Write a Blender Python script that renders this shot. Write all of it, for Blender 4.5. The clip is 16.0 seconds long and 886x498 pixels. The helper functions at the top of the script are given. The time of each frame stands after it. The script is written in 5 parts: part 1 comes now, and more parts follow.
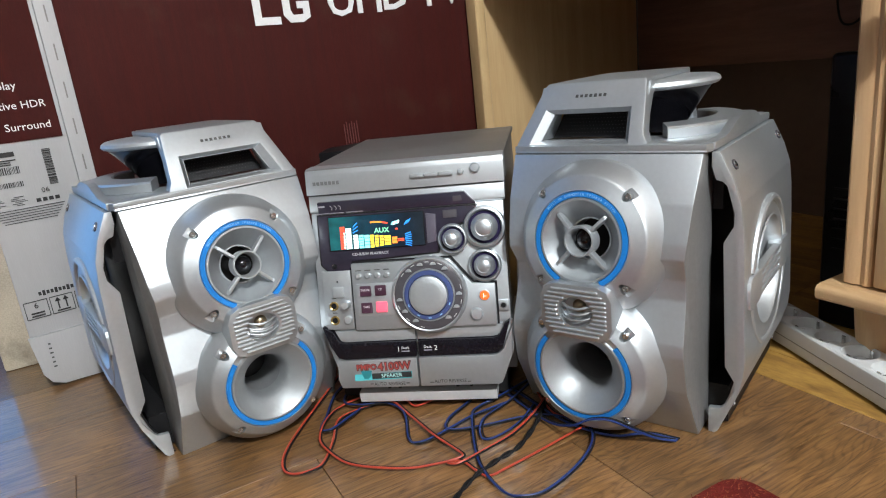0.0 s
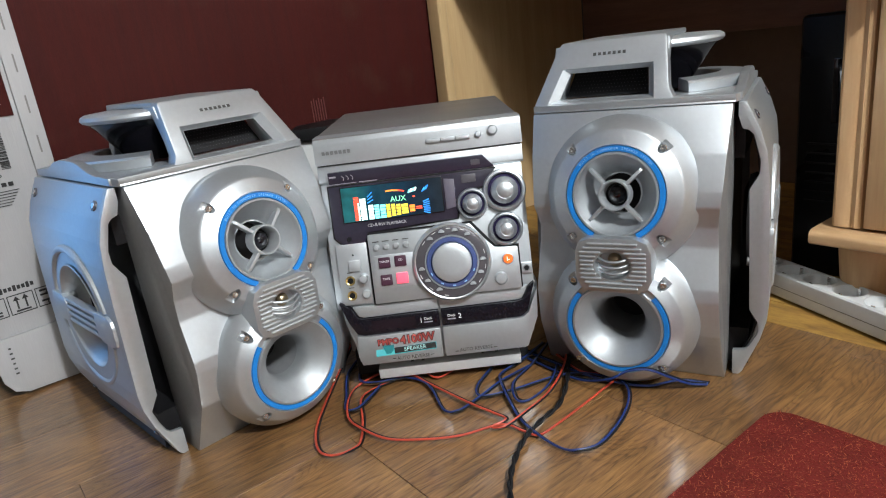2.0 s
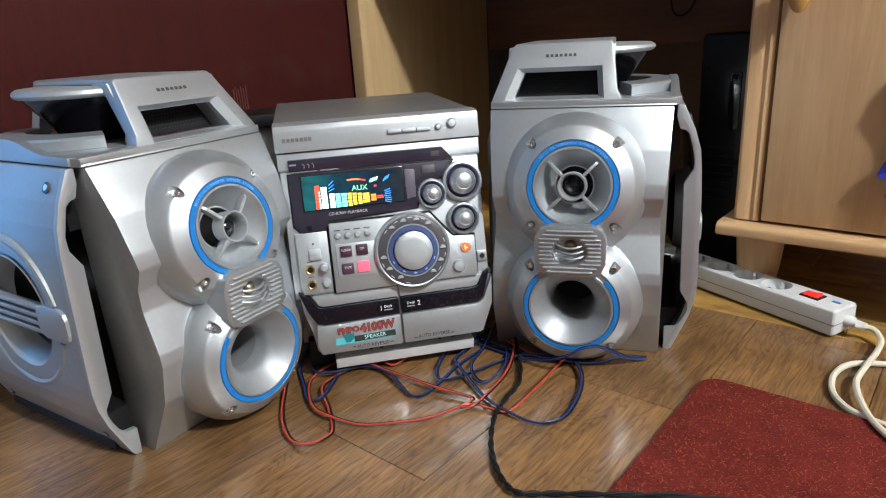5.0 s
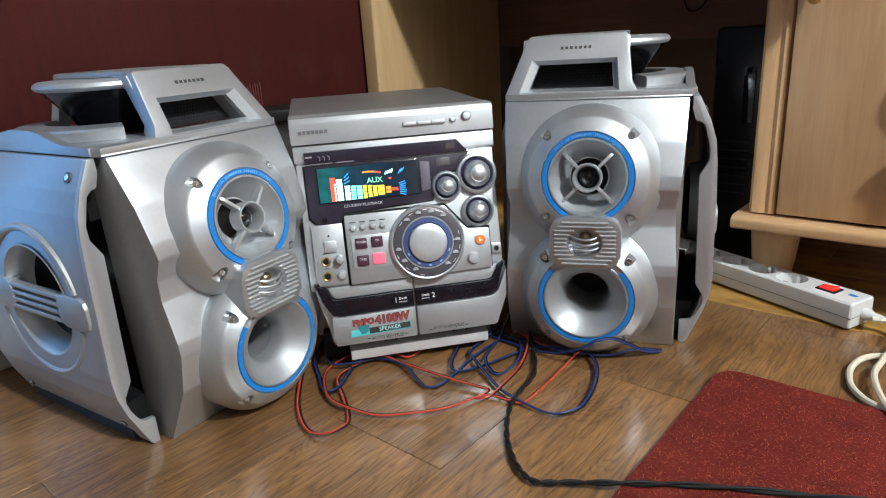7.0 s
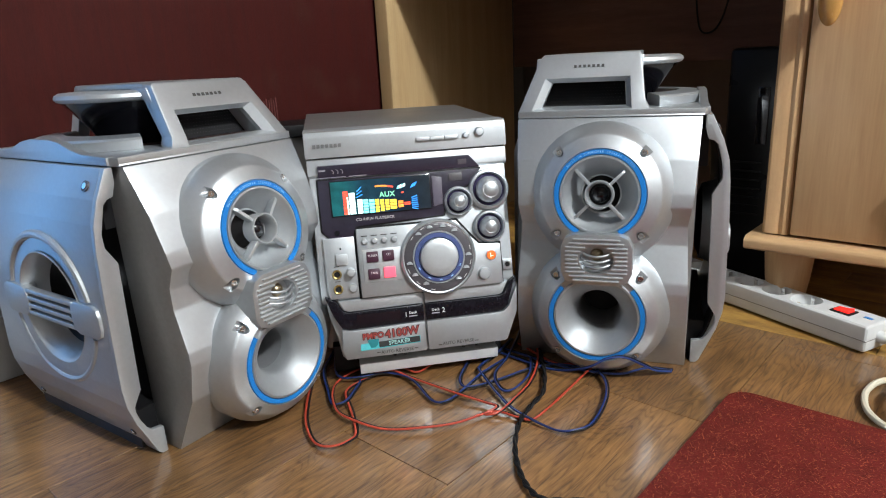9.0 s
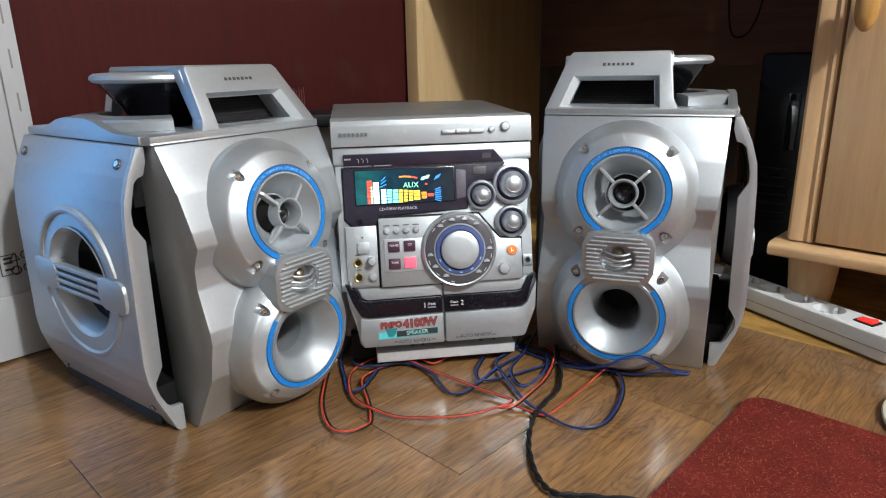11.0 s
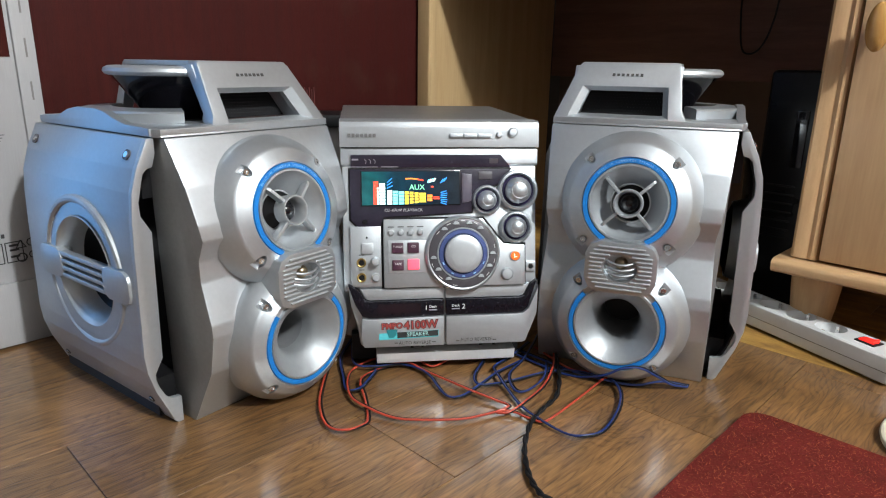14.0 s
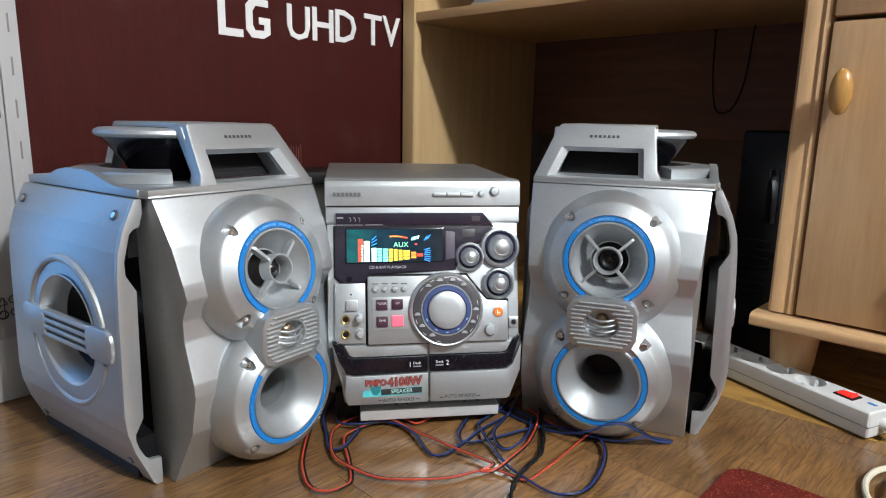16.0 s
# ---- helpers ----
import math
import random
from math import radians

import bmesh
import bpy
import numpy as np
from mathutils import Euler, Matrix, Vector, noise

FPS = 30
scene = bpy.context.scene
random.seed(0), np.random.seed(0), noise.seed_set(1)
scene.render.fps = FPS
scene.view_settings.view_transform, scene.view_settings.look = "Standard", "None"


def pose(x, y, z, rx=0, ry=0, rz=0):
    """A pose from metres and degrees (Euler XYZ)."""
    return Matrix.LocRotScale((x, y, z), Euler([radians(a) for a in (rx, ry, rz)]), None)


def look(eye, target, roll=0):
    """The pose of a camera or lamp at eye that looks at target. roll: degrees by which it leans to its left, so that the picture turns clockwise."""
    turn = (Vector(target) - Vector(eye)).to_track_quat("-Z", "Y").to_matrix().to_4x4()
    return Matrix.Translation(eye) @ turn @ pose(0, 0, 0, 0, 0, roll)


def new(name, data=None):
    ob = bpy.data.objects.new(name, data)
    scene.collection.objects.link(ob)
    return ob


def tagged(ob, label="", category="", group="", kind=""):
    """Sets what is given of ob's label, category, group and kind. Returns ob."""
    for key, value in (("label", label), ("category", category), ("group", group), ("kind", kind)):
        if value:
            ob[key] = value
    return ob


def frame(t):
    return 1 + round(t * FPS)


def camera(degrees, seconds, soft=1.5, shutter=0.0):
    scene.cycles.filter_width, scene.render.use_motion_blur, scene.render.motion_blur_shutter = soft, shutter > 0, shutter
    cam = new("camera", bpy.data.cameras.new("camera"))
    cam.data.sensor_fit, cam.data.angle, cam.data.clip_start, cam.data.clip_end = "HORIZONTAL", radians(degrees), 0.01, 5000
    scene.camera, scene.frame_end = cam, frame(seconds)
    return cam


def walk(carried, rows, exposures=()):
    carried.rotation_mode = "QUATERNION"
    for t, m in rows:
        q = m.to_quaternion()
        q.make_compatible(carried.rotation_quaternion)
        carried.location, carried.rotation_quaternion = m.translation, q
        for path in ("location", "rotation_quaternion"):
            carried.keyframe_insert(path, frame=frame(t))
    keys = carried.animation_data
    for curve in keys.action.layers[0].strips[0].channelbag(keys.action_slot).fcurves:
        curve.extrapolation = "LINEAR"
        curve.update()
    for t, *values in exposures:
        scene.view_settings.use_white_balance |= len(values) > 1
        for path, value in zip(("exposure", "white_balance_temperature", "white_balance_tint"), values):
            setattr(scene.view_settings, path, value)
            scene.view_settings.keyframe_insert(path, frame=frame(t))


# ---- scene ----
cam = camera(68.8, 16.0, soft=1.1)
PATH = [
    (0, (0.0, 0.025, 0.476), (-0.589, 1.855, -0.075), -6.4),
    (0.5, (-0.045, 0.023, 0.46), (-0.643, 1.831, -0.152), -6.2),
    (1, (-0.082, 0.018, 0.458), (-0.579, 1.852, -0.165), -5.3),
    (1.5, (-0.126, 0.006, 0.458), (-0.487, 1.878, -0.148), -6.1),
    (2, (-0.16, -0.001, 0.454), (-0.46, 1.882, -0.15), -7.1),
    (2.5, (-0.194, -0.006, 0.449), (-0.453, 1.884, -0.15), -7.0),
    (3, (-0.207, -0.011, 0.455), (-0.406, 1.907, -0.078), -6.2),
    (3.5, (-0.238, -0.038, 0.457), (-0.401, 1.871, -0.119), -5.6),
    (4, (-0.254, -0.043, 0.474), (-0.34, 1.877, -0.08), -5.6),
    (4.5, (-0.266, -0.055, 0.467), (-0.255, 1.869, -0.076), -6.2),
    (5, (-0.291, -0.033, 0.455), (-0.171, 1.86, -0.178), -3.4),
    (5.2, (-0.296, -0.031, 0.45), (-0.188, 1.857, -0.2), -3.6),
    (7.3, (-0.3, -0.039, 0.444), (-0.208, 1.863, -0.17), -3.7),
    (7.5, (-0.296, -0.038, 0.444), (-0.203, 1.868, -0.153), -3.8),
    (8, (-0.298, -0.039, 0.441), (-0.223, 1.869, -0.153), -3.4),
    (8.5, (-0.298, -0.041, 0.44), (-0.233, 1.871, -0.144), -3.1),
    (9, (-0.3, -0.042, 0.438), (-0.238, 1.875, -0.129), -3.0),
    (9.5, (-0.3, -0.045, 0.436), (-0.258, 1.871, -0.136), -2.3),
    (9.7, (-0.304, -0.046, 0.435), (-0.281, 1.865, -0.152), -1.8),
    (12, (-0.305, -0.05, 0.429), (-0.298, 1.872, -0.125), -0.3),
    (12.5, (-0.304, -0.052, 0.428), (-0.302, 1.87, -0.125), 0.6),
    (13, (-0.308, -0.051, 0.427), (-0.312, 1.871, -0.129), 0.7),
    (13.5, (-0.307, -0.051, 0.425), (-0.327, 1.872, -0.125), 0.7),
    (14, (-0.305, -0.052, 0.427), (-0.309, 1.871, -0.122), 1.0),
    (14.5, (-0.304, -0.055, 0.428), (-0.292, 1.878, -0.086), 1.0),
    (15, (-0.305, -0.059, 0.435), (-0.285, 1.884, -0.038), 1.4),
    (15.5, (-0.303, -0.059, 0.438), (-0.276, 1.895, 0.014), 0.6),
    (16, (-0.302, -0.062, 0.439), (-0.265, 1.898, 0.041), 1.1),
]
walk(cam, [(t, look(eye, target, roll)) for t, eye, target, roll in PATH], [(0, 0.0), (0.7, 0.0), (1.0, -0.15), (1.3, 0.0), (16, 0.0)])


# ---- light ----
world = bpy.data.worlds.new("world")
scene.world = world
world.use_nodes = True
world.node_tree.nodes["Background"].inputs[0].default_value = (0.55, 0.65, 0.8, 1)
world.node_tree.nodes["Background"].inputs[1].default_value = 0.005


def lamp(name, kind, energy, colour, m, size=0.1, size_y=None):
    d = bpy.data.lights.new(name, kind)
    d.energy, d.color = energy, colour
    if kind == "AREA":
        d.shape, d.size, d.size_y = "RECTANGLE", size, size_y
    else:
        d.shadow_soft_size = size
    ob = new(name, d)
    ob.matrix_world = m
    return ob


ROOM = pose(0, 0, 0, 0, 0, -44.4)   # x runs along the desk front, y into the desk
lamp("ceiling_lamp_light", "POINT", 372, (0.955, 1.0, 1.015), pose(1.2, -1.14, 2.38), 0.08)
lamp("balcony_daylight", "AREA", 2.75, (0.16, 0.49, 1.0), ROOM @ pose(-1.5, -0.365, 1.02, 0, -90, 0), 1.88, 0.3)


# ---- materials ----
def nodes_of(name):
    m = bpy.data.materials.new(name)
    m.use_nodes = True
    n, l = m.node_tree.nodes, m.node_tree.links
    return m, n, l, n["Principled BSDF"]


def plain(name, colour, rough=0.5, metal=0.0, vary=0.08, scale=40.0, bump=0.0, bump_scale=300.0, coat=0.0, emit=0.0, rough_vary=0.06, stretch=(1, 1, 1), stain=0.0, spec=0.5):
    """A surface with tone that varies at two sizes, uneven gloss and fine relief."""
    m, n, l, b = nodes_of(name)
    co = n.new("ShaderNodeTexCoord")
    mp = n.new("ShaderNodeMapping")
    mp.inputs["Scale"].default_value = stretch
    l.new(co.outputs["Object"], mp.inputs[0])
    big, fine = n.new("ShaderNodeTexNoise"), n.new("ShaderNodeTexNoise")
    big.inputs["Scale"].default_value, fine.inputs["Scale"].default_value = scale * 0.25, scale * 6
    big.inputs["Detail"].default_value = fine.inputs["Detail"].default_value = 4
    l.new(mp.outputs[0], big.inputs["Vector"]), l.new(mp.outputs[0], fine.inputs["Vector"])
    add = n.new("ShaderNodeMath")
    add.operation = "ADD"
    l.new(big.outputs[0], add.inputs[0]), l.new(fine.outputs[0], add.inputs[1])
    rng = n.new("ShaderNodeMapRange")
    rng.inputs[1].default_value, rng.inputs[2].default_value = 0.6, 1.4
    rng.inputs[3].default_value, rng.inputs[4].default_value = 1 - vary, 1 + vary
    l.new(add.outputs[0], rng.inputs[0])
    mul = n.new("ShaderNodeVectorMath")
    mul.operation = "SCALE"
    mul.inputs[0].default_value = colour
    l.new(rng.outputs[0], mul.inputs["Scale"])
    out = mul.outputs[0]
    if stain:
        blot = n.new("ShaderNodeTexNoise")
        blot.inputs["Scale"].default_value, blot.inputs["Detail"].default_value = 9, 6
        l.new(co.outputs["Object"], blot.inputs["Vector"])
        ramp = n.new("ShaderNodeMapRange")
        ramp.inputs[1].default_value, ramp.inputs[2].default_value, ramp.inputs[4].default_value = 0.58, 0.72, stain
        l.new(blot.outputs[0], ramp.inputs[0])
        mix = n.new("ShaderNodeMix")
        mix.data_type = "RGBA"
        mix.inputs["B"].default_value = (0.12, 0.09, 0.06, 1)
        l.new(ramp.outputs[0], mix.inputs["Factor"]), l.new(out, mix.inputs["A"])
        out = mix.outputs["Result"]
    l.new(out, b.inputs["Base Color"])
    rr = n.new("ShaderNodeMapRange")
    rr.inputs[1].default_value, rr.inputs[2].default_value = 0.3, 0.7
    rr.inputs[3].default_value, rr.inputs[4].default_value = max(rough - rough_vary, 0.02), rough + rough_vary
    l.new(big.outputs[0], rr.inputs[0]), l.new(rr.outputs[0], b.inputs["Roughness"])
    b.inputs["Metallic"].default_value = metal
    b.inputs["Specular IOR Level"].default_value = spec
    b.inputs["Coat Weight"].default_value = coat
    if bump:
        t, bp = n.new("ShaderNodeTexNoise"), n.new("ShaderNodeBump")
        t.inputs["Scale"].default_value, t.inputs["Detail"].default_value = bump_scale, 3
        bp.inputs["Strength"].default_value, bp.inputs["Distance"].default_value = bump, 0.001
        l.new(mp.outputs[0], t.inputs["Vector"]), l.new(t.outputs[0], bp.inputs["Height"]), l.new(bp.outputs[0], b.inputs["Normal"])
    if emit:
        b.inputs["Emission Color"].default_value = (*colour, 1)
        b.inputs["Emission Strength"].default_value = emit
    return m


def wood(name, light, dark, rough, grain=(2.2, 30, 30), rings=6.0, per_object=False, bump=0.15, wave=4.0, coat=0.0, ring_weight=0.14, pore=14.0, span=(0.5, 1.0), blotch=0.0, contour=0.0):
    """Wood or printed wood: long streaks, bowed rings and pores along x."""
    m, n, l, b = nodes_of(name)
    co, mp = n.new("ShaderNodeTexCoord"), n.new("ShaderNodeMapping")
    mp.inputs["Scale"].default_value = grain
    src = co.outputs["Object"]
    if per_object:
        info, sc, ad = n.new("ShaderNodeObjectInfo"), n.new("ShaderNodeVectorMath"), n.new("ShaderNodeVectorMath")
        sc.operation, sc.inputs[0].default_value = "SCALE", (7.0, 3.0, 5.0)
        l.new(info.outputs["Random"], sc.inputs["Scale"])
        l.new(src, ad.inputs[0]), l.new(sc.outputs[0], ad.inputs[1])
        src = ad.outputs[0]
    l.new(src, mp.inputs[0])
    streak, bands, pores = n.new("ShaderNodeTexNoise"), n.new("ShaderNodeTexWave"), n.new("ShaderNodeTexNoise")
    streak.inputs["Scale"].default_value, streak.inputs["Detail"].default_value = 2.2, 8
    streak.inputs["Distortion"].default_value = 0.6
    bands.wave_type, bands.bands_direction = "BANDS", "Y"
    bands.inputs["Scale"].default_value, bands.inputs["Distortion"].default_value = rings / 10, wave
    bands.inputs["Detail"].default_value, bands.inputs["Detail Scale"].default_value = 3, 0.7
    pores.inputs["Scale"].default_value, pores.inputs["Detail"].default_value = pore, 4
    for t in (streak, bands, pores):
        l.new(mp.outputs[0], t.inputs["Vector"])
    a1, a2 = n.new("ShaderNodeMath"), n.new("ShaderNodeMath")
    a1.operation = a2.operation = "MULTIPLY_ADD"
    a1.inputs[1].default_value, a2.inputs[1].default_value = ring_weight, 0.4
    l.new(bands.outputs["Fac"], a1.inputs[0]), l.new(streak.outputs[0], a1.inputs[2])
    l.new(pores.outputs[0], a2.inputs[0]), l.new(a1.outputs[0], a2.inputs[2])
    figure = a2.outputs[0]
    if contour:
        # thin nested cathedral lines
        fm, ft, fs, fr, fa = n.new("ShaderNodeMapping"), n.new("ShaderNodeTexNoise"), n.new("ShaderNodeMath"), n.new("ShaderNodeMapRange"), n.new("ShaderNodeMath")
        fm.inputs["Scale"].default_value = (2.4, 13, 13)
        ft.inputs["Scale"].default_value, ft.inputs["Detail"].default_value, ft.inputs["Distortion"].default_value = 1.3, 2.5, 0.3
        fs.operation, fs.inputs[1].default_value = "PINGPONG", 0.017
        fr.inputs[1].default_value, fr.inputs[2].default_value = 0.0, 0.009
        fr.inputs[3].default_value, fr.inputs[4].default_value = -contour, 0.0
        fa.operation = "ADD"
        l.new(src, fm.inputs[0]), l.new(fm.outputs[0], ft.inputs["Vector"]), l.new(ft.outputs[0], fs.inputs[0]), l.new(fs.outputs[0], fr.inputs[0])
        l.new(fr.outputs[0], fa.inputs[0]), l.new(figure, fa.inputs[1])
        figure = fa.outputs[0]
    ramp = n.new("ShaderNodeValToRGB")
    ramp.color_ramp.elements[0].position, ramp.color_ramp.elements[1].position = span
    ramp.color_ramp.elements[0].color, ramp.color_ramp.elements[1].color = (*dark, 1), (*light, 1)
    l.new(figure, ramp.inputs[0])
    out = ramp.outputs[0]
    if blotch:
        # broad worn and darker areas across the boards
        worn, wr, wm = n.new("ShaderNodeTexNoise"), n.new("ShaderNodeMapRange"), n.new("ShaderNodeVectorMath")
        worn.inputs["Scale"].default_value, worn.inputs["Detail"].default_value = 11, 5
        l.new(src, worn.inputs["Vector"])
        wr.inputs[1].default_value, wr.inputs[2].default_value = 0.3, 0.7
        wr.inputs[3].default_value, wr.inputs[4].default_value = 1 - blotch, 1 + blotch
        wm.operation = "SCALE"
        l.new(worn.outputs[0], wr.inputs[0]), l.new(wr.outputs[0], wm.inputs["Scale"]), l.new(out, wm.inputs[0])
        out = wm.outputs[0]
    if per_object:
        hs, rg = n.new("ShaderNodeHueSaturation"), n.new("ShaderNodeMapRange")
        rg.inputs[3].default_value, rg.inputs[4].default_value = 0.82, 1.15
        l.new(info.outputs["Random"], rg.inputs[0]), l.new(rg.outputs[0], hs.inputs["Value"]), l.new(out, hs.inputs["Color"])
        out = hs.outputs[0]
    l.new(out, b.inputs["Base Color"])
    rr = n.new("ShaderNodeMapRange")
    rr.inputs[3].default_value, rr.inputs[4].default_value = rough - 0.08, rough + 0.1
    l.new(streak.outputs[0], rr.inputs[0]), l.new(rr.outputs[0], b.inputs["Roughness"])
    b.inputs["Coat Weight"].default_value, b.inputs["Coat Roughness"].default_value = coat, 0.15
    b.inputs["Specular IOR Level"].default_value = 0.35
    bp = n.new("ShaderNodeBump")
    bp.inputs["Strength"].default_value, bp.inputs["Distance"].default_value = bump, 0.0012
    l.new(figure, bp.inputs["Height"]), l.new(bp.outputs[0], b.inputs["Normal"])
    return m


SILVER = plain("silver_paint", (0.53, 0.563, 0.59), 0.42, 0.82, 0.05, 30, 0.05, 900, rough_vary=0.05)
SILVER_LIGHT = plain("light_silver_paint", (0.54, 0.572, 0.597), 0.46, 0.72, 0.05, 30, 0.04, 900)
SATIN = plain("satin_silver_paint", (0.39, 0.412, 0.43), 0.52, 0.7, 0.05, 30, 0.05, 900)
SILVER_DARK = plain("grey_silver_paint", (0.28, 0.29, 0.3), 0.4, 0.5, 0.06, 30, 0.05, 900)
DARK_CHEEK = plain("dark_grey_flank", (0.3, 0.3, 0.298), 0.48, 0.6, 0.08, 30, 0.06, 800)
CASE = plain("brushed_grey_metal", (0.33, 0.33, 0.325), 0.42, 0.75, 0.08, 16, 0.08, 500, stretch=(1, 6, 1))
CHROME = plain("chrome", (0.72, 0.72, 0.72), 0.16, 0.95, 0.03, 60)
BLACK = plain("black_plastic", (0.009, 0.009, 0.01), 0.42, 0, 0.2, 40, 0.1, 600, spec=0.3)
BLACK_GLOSS = plain("black_gloss", (0.008, 0.008, 0.011), 0.1, 0, 0.2, 30, coat=0.3)
SMOKE = plain("smoked_violet_plastic", (0.024, 0.021, 0.036), 0.22, 0, 0.2, 30, coat=0.3)
VIOLET = plain("violet_ring", (0.02, 0.014, 0.052), 0.3, 0, 0.1, 30, spec=0.3)
NAVY = plain("navy_ring", (0.07, 0.1, 0.26), 0.32, 0.2, 0.1, 30)
CHARCOAL = plain("charcoal_ring", (0.075, 0.07, 0.08), 0.36, 0.1, 0.1, 30)
BLUE = plain("blue_ring", (0.01, 0.19, 0.56), 0.38, 0, 0.06, 40, 0.03, 500)
PALE_BLUE = plain("pale_blue_print", (0.35, 0.62, 0.9), 0.5)
DARK_PRINT = plain("dark_print", (0.06, 0.06, 0.06), 0.5)
BLACK_PRINT = plain("black_print", (0.02, 0.02, 0.02), 0.6)
WHITE_PRINT = plain("white_print", (0.8, 0.8, 0.8), 0.5)
BRASS = plain("dull_brass", (0.36, 0.29, 0.19), 0.3, 0.9, 0.08, 60)
GOLD = plain("gold_metal", (0.5, 0.36, 0.14), 0.3, 0.95, 0.05, 60)
MAROON_BTN = plain("maroon_button", (0.06, 0.02, 0.04), 0.4, 0, 0.1, 60)
PINK_LIT = plain("lit_pink_button", (1.0, 0.1, 0.16), 0.4, emit=0.9)
ORANGE_LIT = plain("lit_orange_button", (1.0, 0.16, 0.03), 0.3, emit=0.55)
RED_LIT = plain("lit_red_rocker", (1.0, 0.025, 0.018), 0.25, emit=1.1)
MAROON = plain("maroon_printed_card", (0.044, 0.0066, 0.0053), 0.7, 0, 0.34, 26, 0.6, 130, stretch=(14, 1, 0.5), stain=0.1, spec=0.14)
CARD = plain("white_printed_card", (0.4, 0.4, 0.405), 0.55, 0, 0.05, 14, 0.25, 60, stretch=(9, 1, 0.6), stain=0.05)
CARD_GREY = plain("grey_card_edge", (0.2, 0.19, 0.18), 0.7, 0, 0.1, 30)
BEECH = wood("beech_veneer", (0.59, 0.385, 0.205), (0.47, 0.29, 0.145), 0.38, (26, 26, 1.6), 3, bump=0.05, wave=3, coat=0.1)
BEECH_X = wood("beech_veneer_along", (0.59, 0.385, 0.205), (0.47, 0.29, 0.145), 0.36, (1.6, 26, 26), 3, bump=0.05, wave=3, coat=0.1)
YELLOW_WOOD = wood("yellow_varnished_wood", (0.58, 0.41, 0.215), (0.48, 0.32, 0.155), 0.38, (20, 20, 1.5), 3, bump=0.05, coat=0.1)
DARK_BOARD = wood("dark_back_board", (0.22, 0.12, 0.095), (0.14, 0.075, 0.06), 0.55, (2, 22, 22), 3)
FLOOR = wood("printed_oak_floor", (0.262, 0.136, 0.049), (0.084, 0.038, 0.014), 0.44, (6.0, 90, 50), 2.2, per_object=True, bump=0.45, wave=14, pore=9.0, coat=1.0, ring_weight=0.05, span=(0.42, 0.9), blotch=0.24, contour=0.16)
YELLOW_FLOOR = wood("yellow_parquet_print", (0.44, 0.26, 0.065), (0.17, 0.08, 0.02), 0.4, (5, 14, 14), 5, per_object=True, bump=0.2, wave=6)
JOINT = plain("dark_floor_joint", (0.075, 0.036, 0.016), 0.6)
CARPET = plain("dark_red_rug", (0.12, 0.015, 0.012), 0.95, 0, 0.5, 90, 1.0, 500, spec=0.1)
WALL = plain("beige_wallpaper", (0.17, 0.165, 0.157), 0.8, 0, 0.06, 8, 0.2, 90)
# west wall darkened below the others to weaken its reflection in the loudspeaker
WEST_WALL = plain("low_bounce_brown_wallpaper", (0.085, 0.075, 0.065), 0.85, 0, 0.1, 8, 0.2, 90)
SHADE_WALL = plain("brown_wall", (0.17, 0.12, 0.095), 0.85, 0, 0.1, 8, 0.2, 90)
CEIL = plain("white_ceiling", (0.7, 0.7, 0.69), 0.9, 0, 0.03, 8)
CHIPPED = plain("chipped_white_paint", (0.5, 0.44, 0.34), 0.6, 0, 0.25, 60, 0.6, 90, stain=0.95)
WHITE_PLASTIC = plain("white_plastic", (0.6, 0.61, 0.61), 0.35, 0, 0.04, 20, stain=0.06)
CABLE_WHITE = plain("cream_cable", (0.62, 0.58, 0.46), 0.45, 0, 0.05, 40)
CABLE_RED = plain("red_cable", (0.42, 0.05, 0.025), 0.4, 0, 0.1, 40)
CABLE_BLUE = plain("blue_cable", (0.007, 0.025, 0.13), 0.45, 0, 0.1, 40)
CABLE_BLACK = plain("black_cable", (0.009, 0.009, 0.01), 0.6, 0, 0.1, 40, spec=0.2)
STICKER_RED = plain("red_print", (0.42, 0.07, 0.06), 0.4)
ALUMINIUM = plain("pale_aluminium", (0.72, 0.73, 0.74), 0.42, 0.3, 0.05, 30)
OUTSIDE = plain("blue_evening_daylight", (0.05, 0.12, 0.27), 0.9, emit=0.62)
STICKER_CYAN = plain("cyan_print", (0.1, 0.55, 0.6), 0.35)


# ---- shapes ----
def box(bm, centre, size, bevel=0.0, m=None, seg=2):
    got = bmesh.ops.create_cube(bm, size=1)["verts"]
    bmesh.ops.scale(bm, verts=got, vec=size)
    bmesh.ops.translate(bm, verts=got, vec=centre)
    if m is not None:
        bmesh.ops.transform(bm, verts=got, matrix=m)
    if bevel:
        bmesh.ops.bevel(bm, geom=list({e for v in got for e in v.link_edges}), offset=bevel, segments=seg, profile=0.6, affect="EDGES")
    return bm


def prism(bm, outline, put, lo, hi, bevel=0.0, seg=2):
    """A closed outline of (a, b) drawn out from lo to hi; put(a, b, h) gives the point."""
    low = [bm.verts.new(put(a, b, lo)) for a, b in outline]
    top = [bm.verts.new(put(a, b, hi)) for a, b in outline]
    faces = [bm.faces.new(low), bm.faces.new(top)]
    for i in range(len(outline)):
        j = (i + 1) % len(outline)
        faces.append(bm.faces.new((low[i], low[j], top[j], top[i])))
    bmesh.ops.recalc_face_normals(bm, faces=faces)
    if bevel:
        bmesh.ops.bevel(bm, geom=list({e for f in faces for e in f.edges}), offset=bevel, segments=seg, profile=0.6, affect="EDGES")
    return bm


